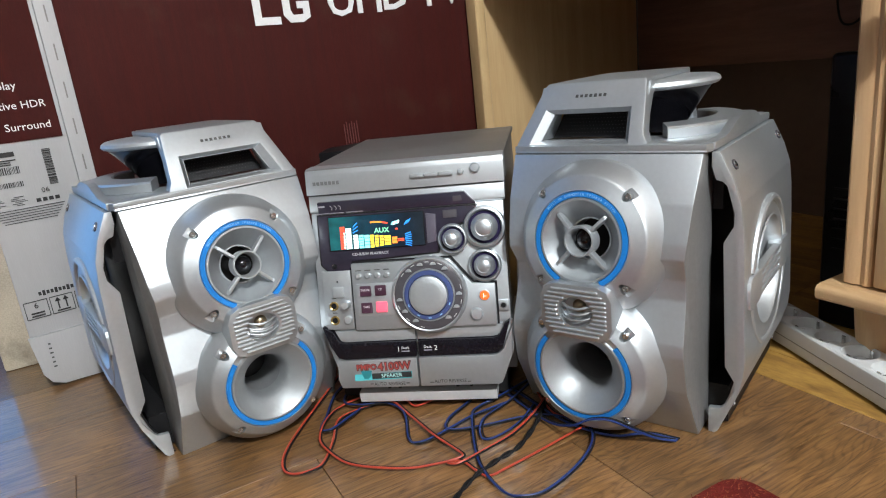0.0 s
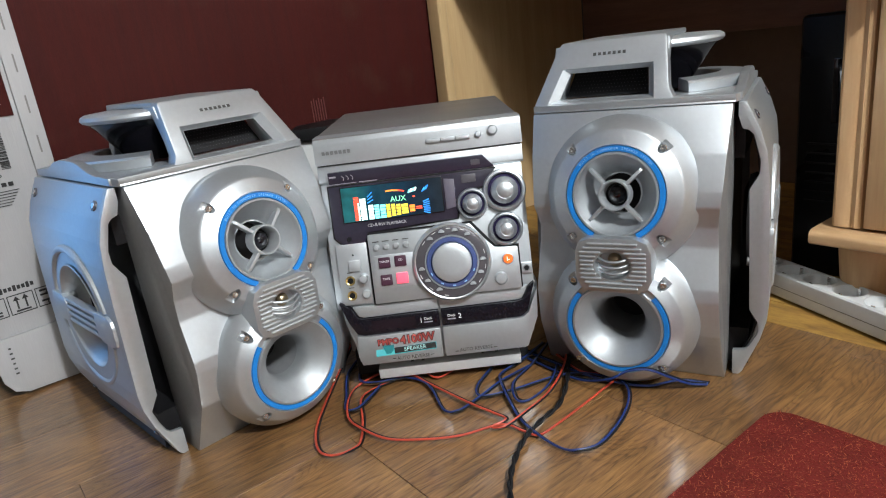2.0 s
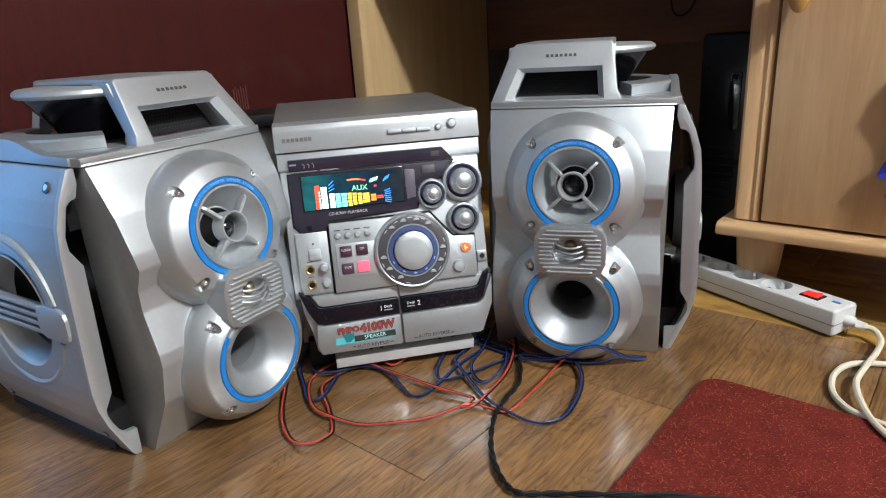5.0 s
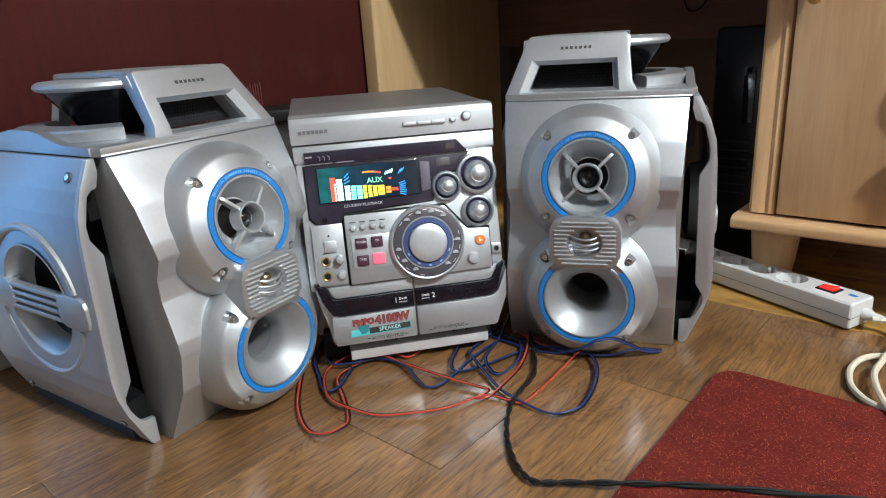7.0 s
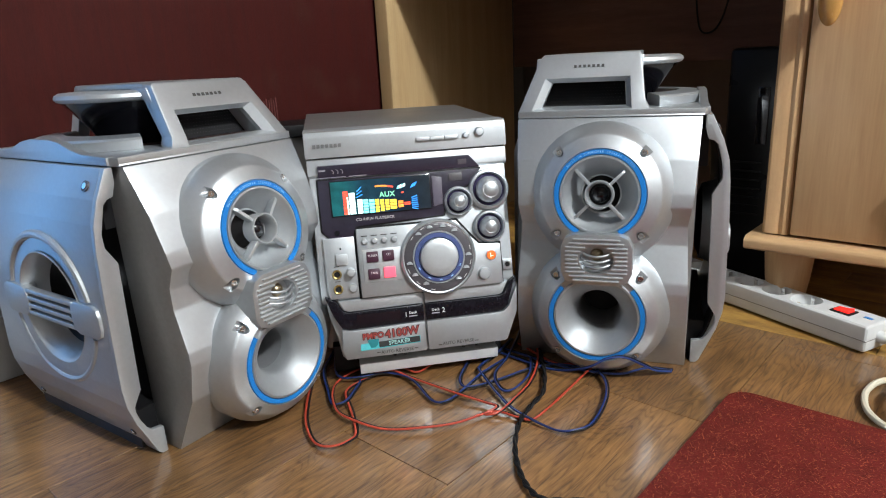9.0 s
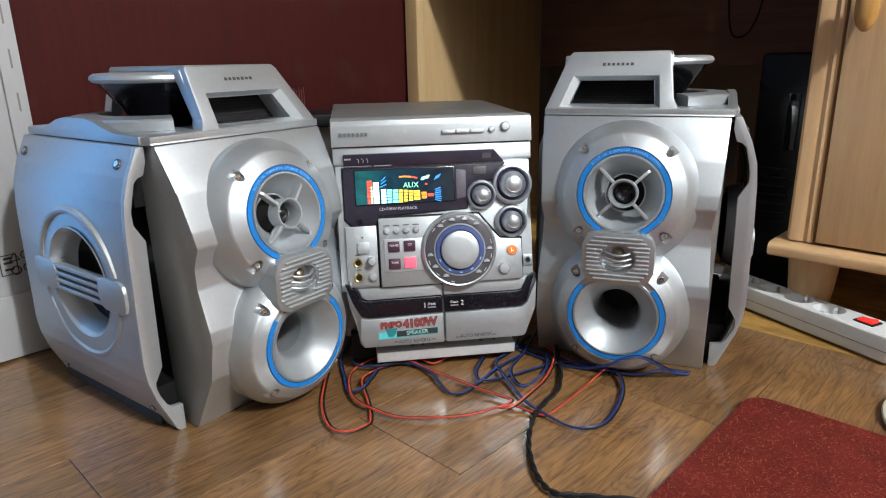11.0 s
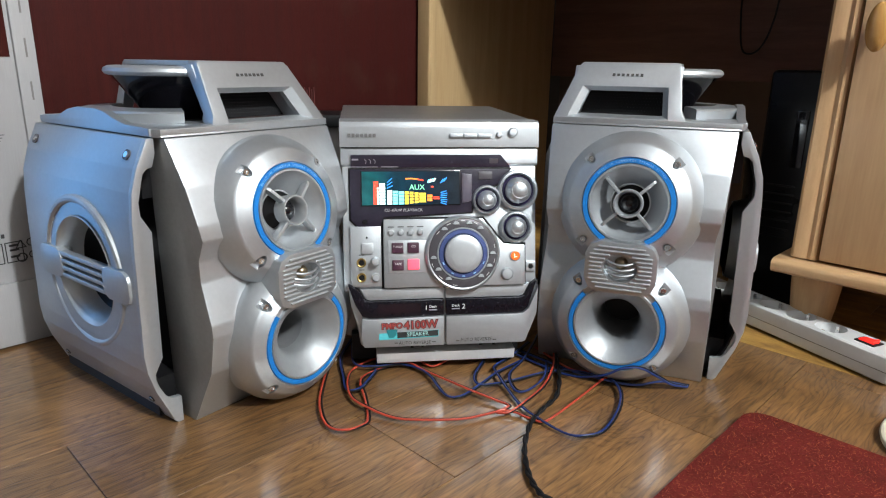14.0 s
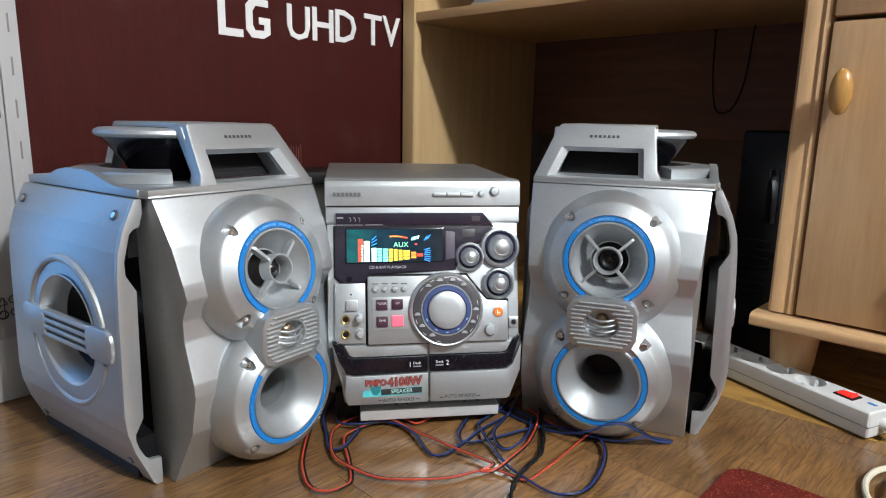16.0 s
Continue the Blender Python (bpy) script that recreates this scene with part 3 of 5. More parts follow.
def loudspeaker(m, s, group="loudspeakers", label=""):
    """One loudspeaker: x to its outer side (mirrored by s), y into it, z up."""
    sp = thing("loudspeaker", m, label, "loudspeaker", group)

    def p(name, bm, material, parent=sp, label="", angle=35, flip=True):
        return part(name, bm, material, parent, label, s if flip else 1, angle)

    # dark core and plain inner side
    p("core", box(new_bm(), (0.002, 0.212, 0.176), (0.222, 0.235, 0.344), 0.003), BLACK)
    # added black fillers that keep the gap beside the wing dark
    p("lower_baffle_block", box(new_bm(), (0.125, 0.208, 0.03), (0.034, 0.236, 0.05)), BLACK)
    p("upper_baffle_block", box(new_bm(), (0.12, 0.208, 0.305), (0.026, 0.236, 0.05)), BLACK)
    inner = [(-0.118, 0.352), (-0.135, 0.3), (-0.137, 0.1), (-0.13, 0.05), (-0.116, 0.0), (-0.106, 0.0), (-0.106, 0.352)]
    p("inner_side", prism(new_bm(), inner, lambda a, b, h: (a, h, b), 0.1, 0.335, 0.003), SILVER)
    p("back_panel", box(new_bm(), (0.003, 0.334, 0.178), (0.24, 0.012, 0.342), 0.003), SILVER_DARK)
    # stepped front
    prof = [(0.053, 0.3505), (0.026, 0.298), (0.0125, 0.256), (0.0095, 0.238), (0.0255, 0.211), (0.0235, 0.186), (0.0065, 0.137), (0.0045, 0.122), (0.013, 0.075), (0.052, 0.0), (0.092, 0.0), (0.092, 0.351)]
    bm = prism(new_bm(), prof, lambda a, b, h: (h, a, b), -0.118, 0.1175, 0.0025)
    for v in bm.verts:   # waisted sides
        v.co.x += float(np.interp(v.co.z, (0, 0.12, 0.21, 0.26, 0.35), (0.0, -0.003, -0.0065, -0.001, 0.0045) if v.co.x > 0 else (0.0, 0.006, 0.009, 0.007, 0.0)))
    baffle = p("front_baffle", bm, SILVER, angle=18)
    carve(baffle, lathe(new_bm(), [(0, -0.2), (0.07, -0.2), (0.07, 0.1), (0, 0.1)], turned(0, 0, 0.258), 40), lathe(new_bm(), [(0, -0.2), (0.07, -0.2), (0.07, 0.1), (0, 0.1)], turned(0, 0, 0.0955), 40))

    baffle.data.materials.append(DARK_CHEEK)
    for f in baffle.data.polygons:   # the outer flank behind the front is a darker grey
        if f.normal.x * s > 0.85 and f.center.x * s > 0.1:
            f.material_index = 1

    # upper driver housing
    up = turned(0, -0.0035, 0.258, 9.4)
    bm = lathe(new_bm(), [(0.0955, -0.058), (0.0955, -0.03), (0.0935, -0.022), (0.0795, -0.0035), (0.077, -0.0005), (0.0755, 0.0), (0.066, 0.0042), (0.0597, 0.0065), (0.0587, 0.0045), (0.0516, 0.0045), (0.0506, 0.0075), (0.0482, 0.0075), (0.0458, 0.004), (0.039, -0.006), (0.0325, -0.0155), (0.0263, -0.023), (0.0244, -0.023), (0.0244, -0.058)], up, 80, close=True)
    top = p("upper_driver", bm, SILVER, angle=40)
    cone = up @ Matrix.Translation((0, 0, -0.005)) @ Matrix.Diagonal((0.955, 0.955, 1, 1))
    p("hole", lathe(new_bm(), [(0.0262, -0.02), (0.0258, -0.04), (0, -0.041)], cone, 32), BLACK, top)
    p("blue_ring", lathe(new_bm(), [(0.0612, 0.0095), (0.0606, 0.0117), (0.0545, 0.0117), (0.0539, 0.0095)], cone, 64, -62, 242), BLUE, top, "bright blue trim ring")
    p("waveguide", lathe(new_bm(), [(0.0285, -0.0165), (0.034, -0.01), (0.041, -0.0005), (0.0475, 0.0087)], cone, 64), SILVER_LIGHT, top, "pale silver cone")
    for k in range(4):
        sp_m = cone @ pose(0, 0, 0, 0, 0, 45 + 90 * k)
        p("spoke", prism(new_bm(), [(0.018, 0.001), (0.018, 0.0135), (0.043, 0.0105), (0.0475, 0.007), (0.04, -0.001)], lambda a, b, h: sp_m @ Vector((a, h, b)), -0.0021, 0.0021, 0.0008), SILVER_LIGHT, top)
    p("centre_ring", lathe(new_bm(), [(0.0192, -0.004), (0.0198, 0.014), (0.019, 0.0155), (0.0175, 0.0155), (0.016, 0.013), (0.0148, -0.004)], cone, 40, close=True), SILVER_LIGHT, top)
    p("dome", lathe(new_bm(), [(0.0125 * math.cos(a), -0.008 + 0.0125 * math.sin(a)) for a in (math.pi / 2 * k / 8 for k in range(9))], cone, 28), BLACK_GLOSS, top, "glossy black dome")
    p("dome_cap", lathe(new_bm(), [(0.0155, -0.0085), (0, -0.0085)], cone, 28), BLACK, top)
    # lower horn
    lo = turned(0, -0.017, 0.0955, 0)
    horn = lo @ Matrix.Translation((0, 0, -0.006)) @ Matrix.Diagonal((0.975, 0.975, 1, 1))
    bm = lathe(new_bm(), [(0.0935, -0.055), (0.0935, -0.028), (0.092, -0.021), (0.0805, -0.0035), (0.0778, -0.0005), (0.0765, 0.0), (0.07, 0.0045), (0.0644, 0.0075), (0.0634, 0.0055), (0.0566, 0.0055), (0.0556, 0.0085), (0.0531, 0.0085), (0.0488, 0.005), (0.0434, 0.0), (0.038, -0.006), (0.0332, -0.012), (0.0302, -0.018), (0.029, -0.026), (0.0285, -0.055)], lo, 80, close=True)
    low = p("lower_driver", bm, SILVER, angle=40)
    p("horn", lathe(new_bm(), [(0.0545, 0.0149), (0.05, 0.0115), (0.0443, 0.0065), (0.0387, 0.0005), (0.0336, -0.0056), (0.0306, -0.0118), (0.0292, -0.019), (0.0282, -0.029)], horn, 64), SATIN, low, "flared silver horn")
    port = p("port_tube", lathe(new_bm(), [(0.0282, -0.0288), (0.0276, -0.045), (0.0272, -0.082)], horn, 40), SILVER_DARK, low, "grey bass port tube")
    p("hole", lathe(new_bm(), [(0.0274, -0.0815), (0, -0.0815)], horn, 32), BLACK, port)
    p("blue_ring", lathe(new_bm(), [(0.0646, 0.0115), (0.064, 0.0137), (0.0584, 0.0137), (0.0578, 0.0115)], horn, 64, -222, 42), BLUE, low, "bright blue trim ring")
    # ring lettering
    bm = new_bm()
    words = "BUILT-IN SUBWOOFER SPEAKER SYSTEM"
    for k, ch in enumerate(words):
        if ch != " ":
            a = 90 + (len(words) / 2 - 0.5 - k) * 3.05
            place = cone @ pose(0, 0, 0.0118, 0, 0, a - 90) @ pose(0, 0.0575, 0, -90, 0, 0)
            lettering(bm, ch, 0.0042, place, 0.0002)
    p("ring_words", bm, PALE_BLUE, top, "pale raised lettering", flip=False)

    # slatted tweeter between them
    def pill(w, h, cut):
        c = cut
        return [(-w + c, -h), (w - c, -h), (w - 0.3 * c, -h + 0.3 * c), (w, -h + c), (w, h - c), (w - 0.3 * c, h - 0.3 * c), (w - c, h), (-w + c, h), (-w + 0.3 * c, h - 0.3 * c), (-w, h - c), (-w, -h + c), (-w + 0.3 * c, -h + 0.3 * c)]

    mid = turned(-0.001, -0.03, 0.1768, 0)
    put = lambda a, b, h: mid @ Vector((a, b, h))
    tw = p("tweeter", prism(new_bm(), pill(0.0458, 0.0346, 0.018), put, -0.056, 0.0, 0.0025), SILVER)
    carve(tw, lathe(new_bm(), [(0, -0.014), (0.0185, -0.014), (0.0215, 0.004), (0, 0.004)], mid @ Matrix.Diagonal((1.05, 0.9, 1, 1)), 40))
    for k in range(11):
        z = -0.0278 + 0.00556 * k
        w = 0.0395 if abs(z) < 0.017 else 0.0395 - 0.9 * (abs(z) - 0.017)
        gap = 0.0235 * math.sqrt(max(0, 1 - (z / 0.0205) ** 2))
        for x0, x1 in ([(-w, -gap), (gap, w)] if gap > 0 else [(-w, w)]):
            p("slat", box(new_bm(), ((x0 + x1) / 2, z, 0.0008), (x1 - x0, 0.0026, 0.0036), 0.0008, mid, 1), SILVER_LIGHT, tw)
    p("cup", lathe(new_bm(), [(0.0188, -0.0135), (0.009, -0.0138), (0, -0.0138)], mid, 32), SILVER_LIGHT, tw)
    p("dome", lathe(new_bm(), [(0.0085 * math.cos(a), -0.0135 + 0.0075 * math.sin(a)) for a in (math.pi / 2 * k / 6 for k in range(7))], mid @ pose(0, 0.004, 0), 24), BRASS, tw, "small brass dome")
    for z in (-0.0062, 0.0012, 0.0086):
        bar = [mid @ Vector((x, z - 0.0035 * (1 - (x / 0.019) ** 2), -0.006 + 0.008 * (1 - (x / 0.019) ** 2))) for x in (-0.019 + 0.0038 * k for k in range(11))]
        p("guard_bar", tube(new_bm(), bar, 0.0017), SATIN, tw)
    # screws in pockets sunk into the housings
    for host, base, spots in ((top, up, ((-0.0535, 0.0535), (0.0535, 0.0535), (-0.0535, -0.052), (0.0535, -0.052))), (low, lo, ((-0.0545, 0.0545), (0.0545, 0.0545), (-0.053, -0.055), (0.053, -0.055)))):
        cuts = []
        for x, y in spots:
            a = math.degrees(math.atan2(y, x))
            cuts.append(lathe(new_bm(), [(0, -0.009), (0.0064, -0.009), (0.0064, 0.02), (0, 0.02)], base @ pose(x, y, 0, 0, 0, a) @ pose(0.0045, 0, 0) @ Matrix.Diagonal((1.75, 1, 1, 1)), 24))
        carve(host, *cuts)
        for x, y in spots:
            p("screw", lathe(new_bm(), [(0.0042, -0.0095), (0.0042, -0.001), (0.0034, 0.0), (0.0017, 0.0), (0.0013, -0.0014), (0, -0.0014)], base @ pose(x, y, 0), 18), CHROME, host, "recessed steel screw")
    # outer wing: a lip with stepped inner edge, a bowed panel and the side woofer
    outer = [(0.135, 0.3504), (0.15, 0.318), (0.158, 0.292), (0.161, 0.262), (0.1625, 0.22), (0.165, 0.1), (0.163, 0.078), (0.156, 0.052), (0.136, 0.004), (0.132, 0.0)]
    step = [(0.1245, 0.0), (0.1245, 0.034), (0.138, 0.036), (0.144, 0.042), (0.1535, 0.062), (0.1535, 0.074), (0.143, 0.092), (0.1395, 0.246), (0.1505, 0.266), (0.151, 0.281), (0.143, 0.312), (0.138, 0.317), (0.131, 0.319), (0.1265, 0.334), (0.1265, 0.3504)]
    p("wing_lip", prism(new_bm(), outer + step, lambda a, b, h: (a, h, b), 0.0655, 0.0728, 0.0014), SILVER_LIGHT, angle=25)
    inset = [(a - 0.009, b) for a, b in reversed(outer)]
    wing = p("side_panel", prism(new_bm(), outer + inset, lambda a, b, h: (a, h, b), 0.0724, 0.336, 0.0012), SILVER, angle=25)
    # added black sheet over the panel's pale inside, standing in for the gap's darkness
    p("inner_liner", prism(new_bm(), [(a - 0.0092, b) for a, b in outer] + [(a - 0.0115, b) for a, b in reversed(outer)], lambda a, b, h: (a, h, b), 0.0735, 0.117), BLACK, wing)
    hub = pose(0.160 * s, 0.19, 0.179, 0, 90 * s, 0)
    carve(wing, lathe(new_bm(), [(0, -0.03), (0.07, -0.03), (0.07, 0.03), (0, 0.03)], hub, 56))
    hub = pose(0.160, 0.19, 0.179, 0, 90, 0)
    p("woofer_bowl", lathe(new_bm(), [(0.0712, 0.003), (0.07, 0.0045), (0.068, 0.003), (0.06, -0.018), (0.057, -0.027)], hub, 56), SILVER_LIGHT, wing, "dished silver rim")
    p("woofer_cone", lathe(new_bm(), [(0.0575, -0.0245), (0.04, -0.0325), (0, -0.0325)], hub, 40), BLACK, wing, "black woofer cone")
    for a0, a1 in ((104, 256), (284, 436)):
        bm = new_bm()
        arc = [hub @ Vector((0.092 * math.cos(radians(a)), 0.092 * math.sin(radians(a)), 0.0012)) for a in (a0 + (a1 - a0) * k / 40 for k in range(41))]
        p("arc_rib", tube(bm, arc, 0.0052, 10), SILVER_LIGHT, wing)
    for y in (-0.081, 0.081):
        bm = new_bm()
        prism(bm, [(0.03 * t + y, 0.0205 * u) for t, u in ((-0.6, -1), (0.6, -1), (0.9, -0.8), (1, -0.4), (1, 0.4), (0.9, 0.8), (0.6, 1), (-0.6, 1), (-0.9, 0.8), (-1, 0.4), (-1, -0.4), (-0.9, -0.8))], lambda a, b, h: (h, 0.19 + a, 0.179 + b), 0.150, 0.1672, 0.0025)
        p("bar_end", bm, SILVER_LIGHT, wing)
    for k in range(4):
        p("bar_slat", box(new_bm(), (0.1615, 0.19, 0.1645 + 0.0097 * k), (0.01, 0.11, 0.006), 0.0016), SILVER_LIGHT, wing)
    for y in (0.092, 0.318):
        tilt = pose(0.1443, y, 0.3315, 0, 64, 0)
        pocket = p("screw_pocket", lathe(new_bm(), [(0, 0.0012), (0.0062, 0.0012), (0.0064, -0.004)], tilt, 20), CHARCOAL, wing)
        p("screw", lathe(new_bm(), [(0, 0.002), (0.0036, 0.002), (0.004, 0.0)], tilt, 16), CHROME, wing)
    for y in (0.095, 0.312):
        tilt = pose(0.1465, y, 0.029, 0, 112.6, 0)
        p("screw_pocket", lathe(new_bm(), [(0, 0.0012), (0.0045, 0.0012), (0.0048, -0.004)], tilt, 20), CHARCOAL, wing)
        p("screw", lathe(new_bm(), [(0, 0.002), (0.003, 0.002), (0.0034, 0.0)], tilt, 16), CHROME, wing)
    # the top: deck, handle with a window, disc, collar
    deck = p("deck", prism(new_bm(), [(-0.1175, 0.0545), (0.1245, 0.0545), (0.1285, 0.066), (0.129, 0.33), (0.12, 0.343), (-0.1175, 0.343)], lambda a, b, h: (a, b, h), 0.3511, 0.3605, 0.0012), SILVER)
    carve(deck, lathe(new_bm(), [(0, -0.02), (0.078, -0.02), (0.078, 0.02), (0, 0.02)], pose(0.012 * s, 0.2, 0.356), 40))
    lean = lambda a, b, h: (a, 0.0535 + (b - 0.352) * 0.62 + h, b)
    handle = p("handle", prism(new_bm(), [(-0.118, 0.3516), (-0.117, 0.362), (-0.101, 0.408), (-0.094, 0.428), (-0.0895, 0.4335), (0.0395, 0.4335), (0.0425, 0.43), (0.05, 0.372), (0.056, 0.3615), (0.1245, 0.3605), (0.1245, 0.3516)], lean, 0.0, 0.02, 0.0018), SILVER, angle=25)
    hole = prism(new_bm(), [(-0.087 * s, 0.3645), (0.0257 * s, 0.3645), (0.0225 * s, 0.3955), (-0.0755 * s, 0.3955)], lean, -0.01, 0.04)
    well = new_bm()
    a = [well.verts.new(lean(x * s, z, -0.004)) for x, z in ((-0.1035, 0.3605), (0.0365, 0.3605), (0.032, 0.4045), (-0.0875, 0.4045))]
    b = [well.verts.new(lean(x * s, z, 0.0105)) for x, z in ((-0.0875, 0.3643), (0.0262, 0.3643), (0.023, 0.3958), (-0.076, 0.3958))]
    well.faces.new(a), well.faces.new(b)
    for i in range(4):
        well.faces.new((a[i], a[(i + 1) % 4], b[(i + 1) % 4], b[i]))
    carve(handle, hole, well)
    p("roof", prism(new_bm(), [(-0.089, 0.104), (0.0395, 0.104), (0.0395, 0.275), (0.03, 0.285), (-0.08, 0.285), (-0.089, 0.275)], lambda a, b, h: (a, b, h), 0.4272, 0.4338, 0.002), SILVER)
    p("cheek", prism(new_bm(), [(0.074, 0.362), (0.11, 0.429), (0.14, 0.429), (0.116, 0.413), (0.094, 0.372), (0.098, 0.362)], lambda a, b, h: (h, a, b), 0.0375, 0.045, 0.0012), SILVER)
    p("cheek", prism(new_bm(), [(0.07, 0.362), (0.108, 0.429), (0.158, 0.429), (0.13, 0.362)], lambda a, b, h: (h, a, b), -0.1, -0.092, 0.0012), SILVER)
    p("rear_leg", prism(new_bm(), [(0.268, 0.432), (0.284, 0.432), (0.322, 0.36), (0.302, 0.36)], lambda a, b, h: (h, a, b), 0.02, 0.036, 0.0012), SILVER)
    p("rear_leg", prism(new_bm(), [(0.268, 0.432), (0.284, 0.432), (0.322, 0.36), (0.302, 0.36)], lambda a, b, h: (h, a, b), -0.085, -0.069, 0.0012), SILVER)
    shroud = p("shroud", prism(new_bm(), [(-0.09, 0.363), (0.03, 0.363), (0.027, 0.4), (-0.08, 0.4)], lean, 0.05, 0.053), BLACK, handle, "black perforated grille behind the window")
    bm = new_bm()
    for j in range(7):
        for k in range(24):
            x, z = -0.08 + 0.0044 * (k + 0.5 * (j % 2)), 0.3685 + 0.0042 * j
            box(bm, lean(x, z, 0.0499), (0.0009, 0.0006, 0.0009))
    tagged(p("grille_mesh", bm, CHARCOAL, shroud), kind="stuff")
    dm = pose(0.014, 0.198, 0.0)
    disc = p("disc", lathe(new_bm(), [(0, 0.4268), (0.07, 0.4268), (0.0785, 0.4262), (0.083, 0.4235), (0.0845, 0.4195), (0.082, 0.416), (0.078, 0.4145), (0.06, 0.4175), (0, 0.4175)], dm, 64), SILVER_LIGHT, label="round silver top plate")
    p("cone", lathe(new_bm(), [(0.0785, 0.415), (0.07, 0.406), (0.055, 0.386), (0.042, 0.366), (0.04, 0.36)], dm, 48), BLACK_GLOSS, disc, "glossy dark cone under the plate")
    p("well", lathe(new_bm(), [(0.0785, 0.36), (0.076, 0.35), (0, 0.349)], dm, 40), BLACK)
    p("collar", lathe(new_bm(), [(0.0785, 0.361), (0.0785, 0.3745), (0.0805, 0.3765), (0.112, 0.3745), (0.115, 0.372), (0.115, 0.361)], dm, 48, -62, 62, close=True), SILVER, label="raised collar round the plate")
    skirt = [(0.066, 0.352), (0.066, 0.3612), (0.115, 0.3625), (0.14, 0.368), (0.16, 0.3745), (0.18, 0.377), (0.225, 0.377), (0.25, 0.373), (0.275, 0.3645), (0.33, 0.3612), (0.33, 0.352)]
    p("deck_skirt", prism(new_bm(), skirt, lambda a, b, h: (h, a, b), 0.1195, 0.131, 0.0016), SILVER)
    # maker's mark as a row of small bars
    bm = new_bm()
    for k in range(7):
        box(bm, (-0.0435 + 0.0062 * k, 0, 0.0), (0.0036, 0.0012, 0.0034 if k % 2 else 0.0038))
    bmesh.ops.transform(bm, matrix=pose(-0.026 * s + 0.025, 0.0535 + (0.417 - 0.352) * 0.62 - 0.0004, 0.417, -31.8, 0, 0), verts=bm.verts)
    p("maker_mark", bm, DARK_PRINT, handle, "row of small grey bars", flip=False)
    return sp


loudspeaker(pose(-0.0664, 0.7733, 0, 0, 0, -21), 1, label="silver loudspeaker with blue rings, facing nearly forward")
loudspeaker(pose(-0.495, 0.717, 0, 0, 0, 53.6) @ Matrix.Diagonal((1, 1, 0.983, 1)), -1, label="silver loudspeaker turned to show its side woofer")


# ---- the music centre ----
unit = thing("mini_stereo", pose(-0.310, 0.808, 0, 0, 0, 8), "silver mini stereo with lit display and twin cassette doors", "stereo")
SLOPE = 0.215
COS, SIN = math.cos(math.atan(SLOPE)), math.sin(math.atan(SLOPE))


def face(u, z, h=0.0):
    """A frame on the sloping front: x along it, y up it, z out of it."""
    v = 0.002 + SLOPE * (z - 0.132)
    return pose(u, v, z, 90 - math.degrees(math.atan(SLOPE)), 0, 0) @ Matrix.Translation((0, 0, h))


def on_face(a, b, h):
    return face(a, b, h).translation


def upright(v):
    return lambda a, b, h: (a, v - h, b)


def up_part(name, bm, material, parent=unit, label="", angle=35):
    return part(name, bm, material, parent, label, angle=angle)


def print_on(name, words, size, m, material, parent, depth=0.0002):
    return up_part(name, lettering(new_bm(), words, size, m @ pose(0, 0, 0, -90, 0, 0), depth), material, parent)


up_part("case", box(new_bm(), (0.0035, 0.215, 0.19), (0.272, 0.335, 0.308), 0.003), CASE)
up_part("top_plate", box(new_bm(), (0.0035, 0.215, 0.3478), (0.2775, 0.34, 0.0075), 0.002), CASE, label="scuffed grey metal top")
lid = up_part("lid_front", prism(new_bm(), [(0.0375, 0.3165), (0.0425, 0.344), (0.0445, 0.35), (0.05, 0.3525), (0.075, 0.3525), (0.075, 0.3165)], lambda a, b, h: (h, a, b), -0.1355, 0.1425, 0.0015), SILVER_LIGHT)
up_part("lid_band", prism(new_bm(), [(0.0415, 0.3148), (0.037, 0.294), (0.038, 0.291), (0.075, 0.291), (0.075, 0.3148)], lambda a, b, h: (h, a, b), -0.1345, 0.1415, 0.0012), SILVER)
up_part("seam", box(new_bm(), (0.0035, 0.06, 0.3156), (0.273, 0.03, 0.002)), BLACK)
bm = new_bm()
for k in range(7):
    box(bm, (-0.1225 + 0.0057 * k, 0.0393, 0.3325), (0.0038, 0.0014, 0.0048))
up_part("maker_mark", bm, SILVER_DARK, lid, "row of small raised bars")
for k in range(3):
    up_part("button", box(new_bm(), (0, 0, 0), (0.0192, 0.005, 0.0058), 0.0018, pose(0.0245 + 0.0197 * k, 0.0388, 0.3325, -10.3, 0, 0), 3), SILVER, lid, "flat silver button")
up_part("button", lathe(new_bm(), [(0.0042, 0), (0.0042, 0.003), (0.003, 0.0042), (0, 0.0045)], pose(0.0848, 0.0405, 0.3335, 79.7), 24), SILVER, lid)
up_part("button", lathe(new_bm(), [(0.0066, 0), (0.0066, 0.003), (0.005, 0.0048), (0, 0.0052)], pose(0.1042, 0.0408, 0.337, 79.7), 28), SILVER, lid, "round bright power button")

fascia = up_part("fascia", prism(new_bm(), [(0.0362, 0.2908), (0.002, 0.132), (0.002, 0.122), (0.05, 0.122), (0.05, 0.2908)], lambda a, b, h: (h, a, b), -0.133, 0.1385, 0.002), SILVER)
tray = up_part("disc_tray_door", prism(new_bm(), [(-0.121, 0.3065), (0.087, 0.307), (0.102, 0.2895), (-0.121, 0.289)], upright(0.041), 0.0, 0.0075, 0.001), SMOKE, label="smoked violet disc tray door")
GREY_PRINT = plain("grey_print", (0.3, 0.29, 0.33), 0.5)
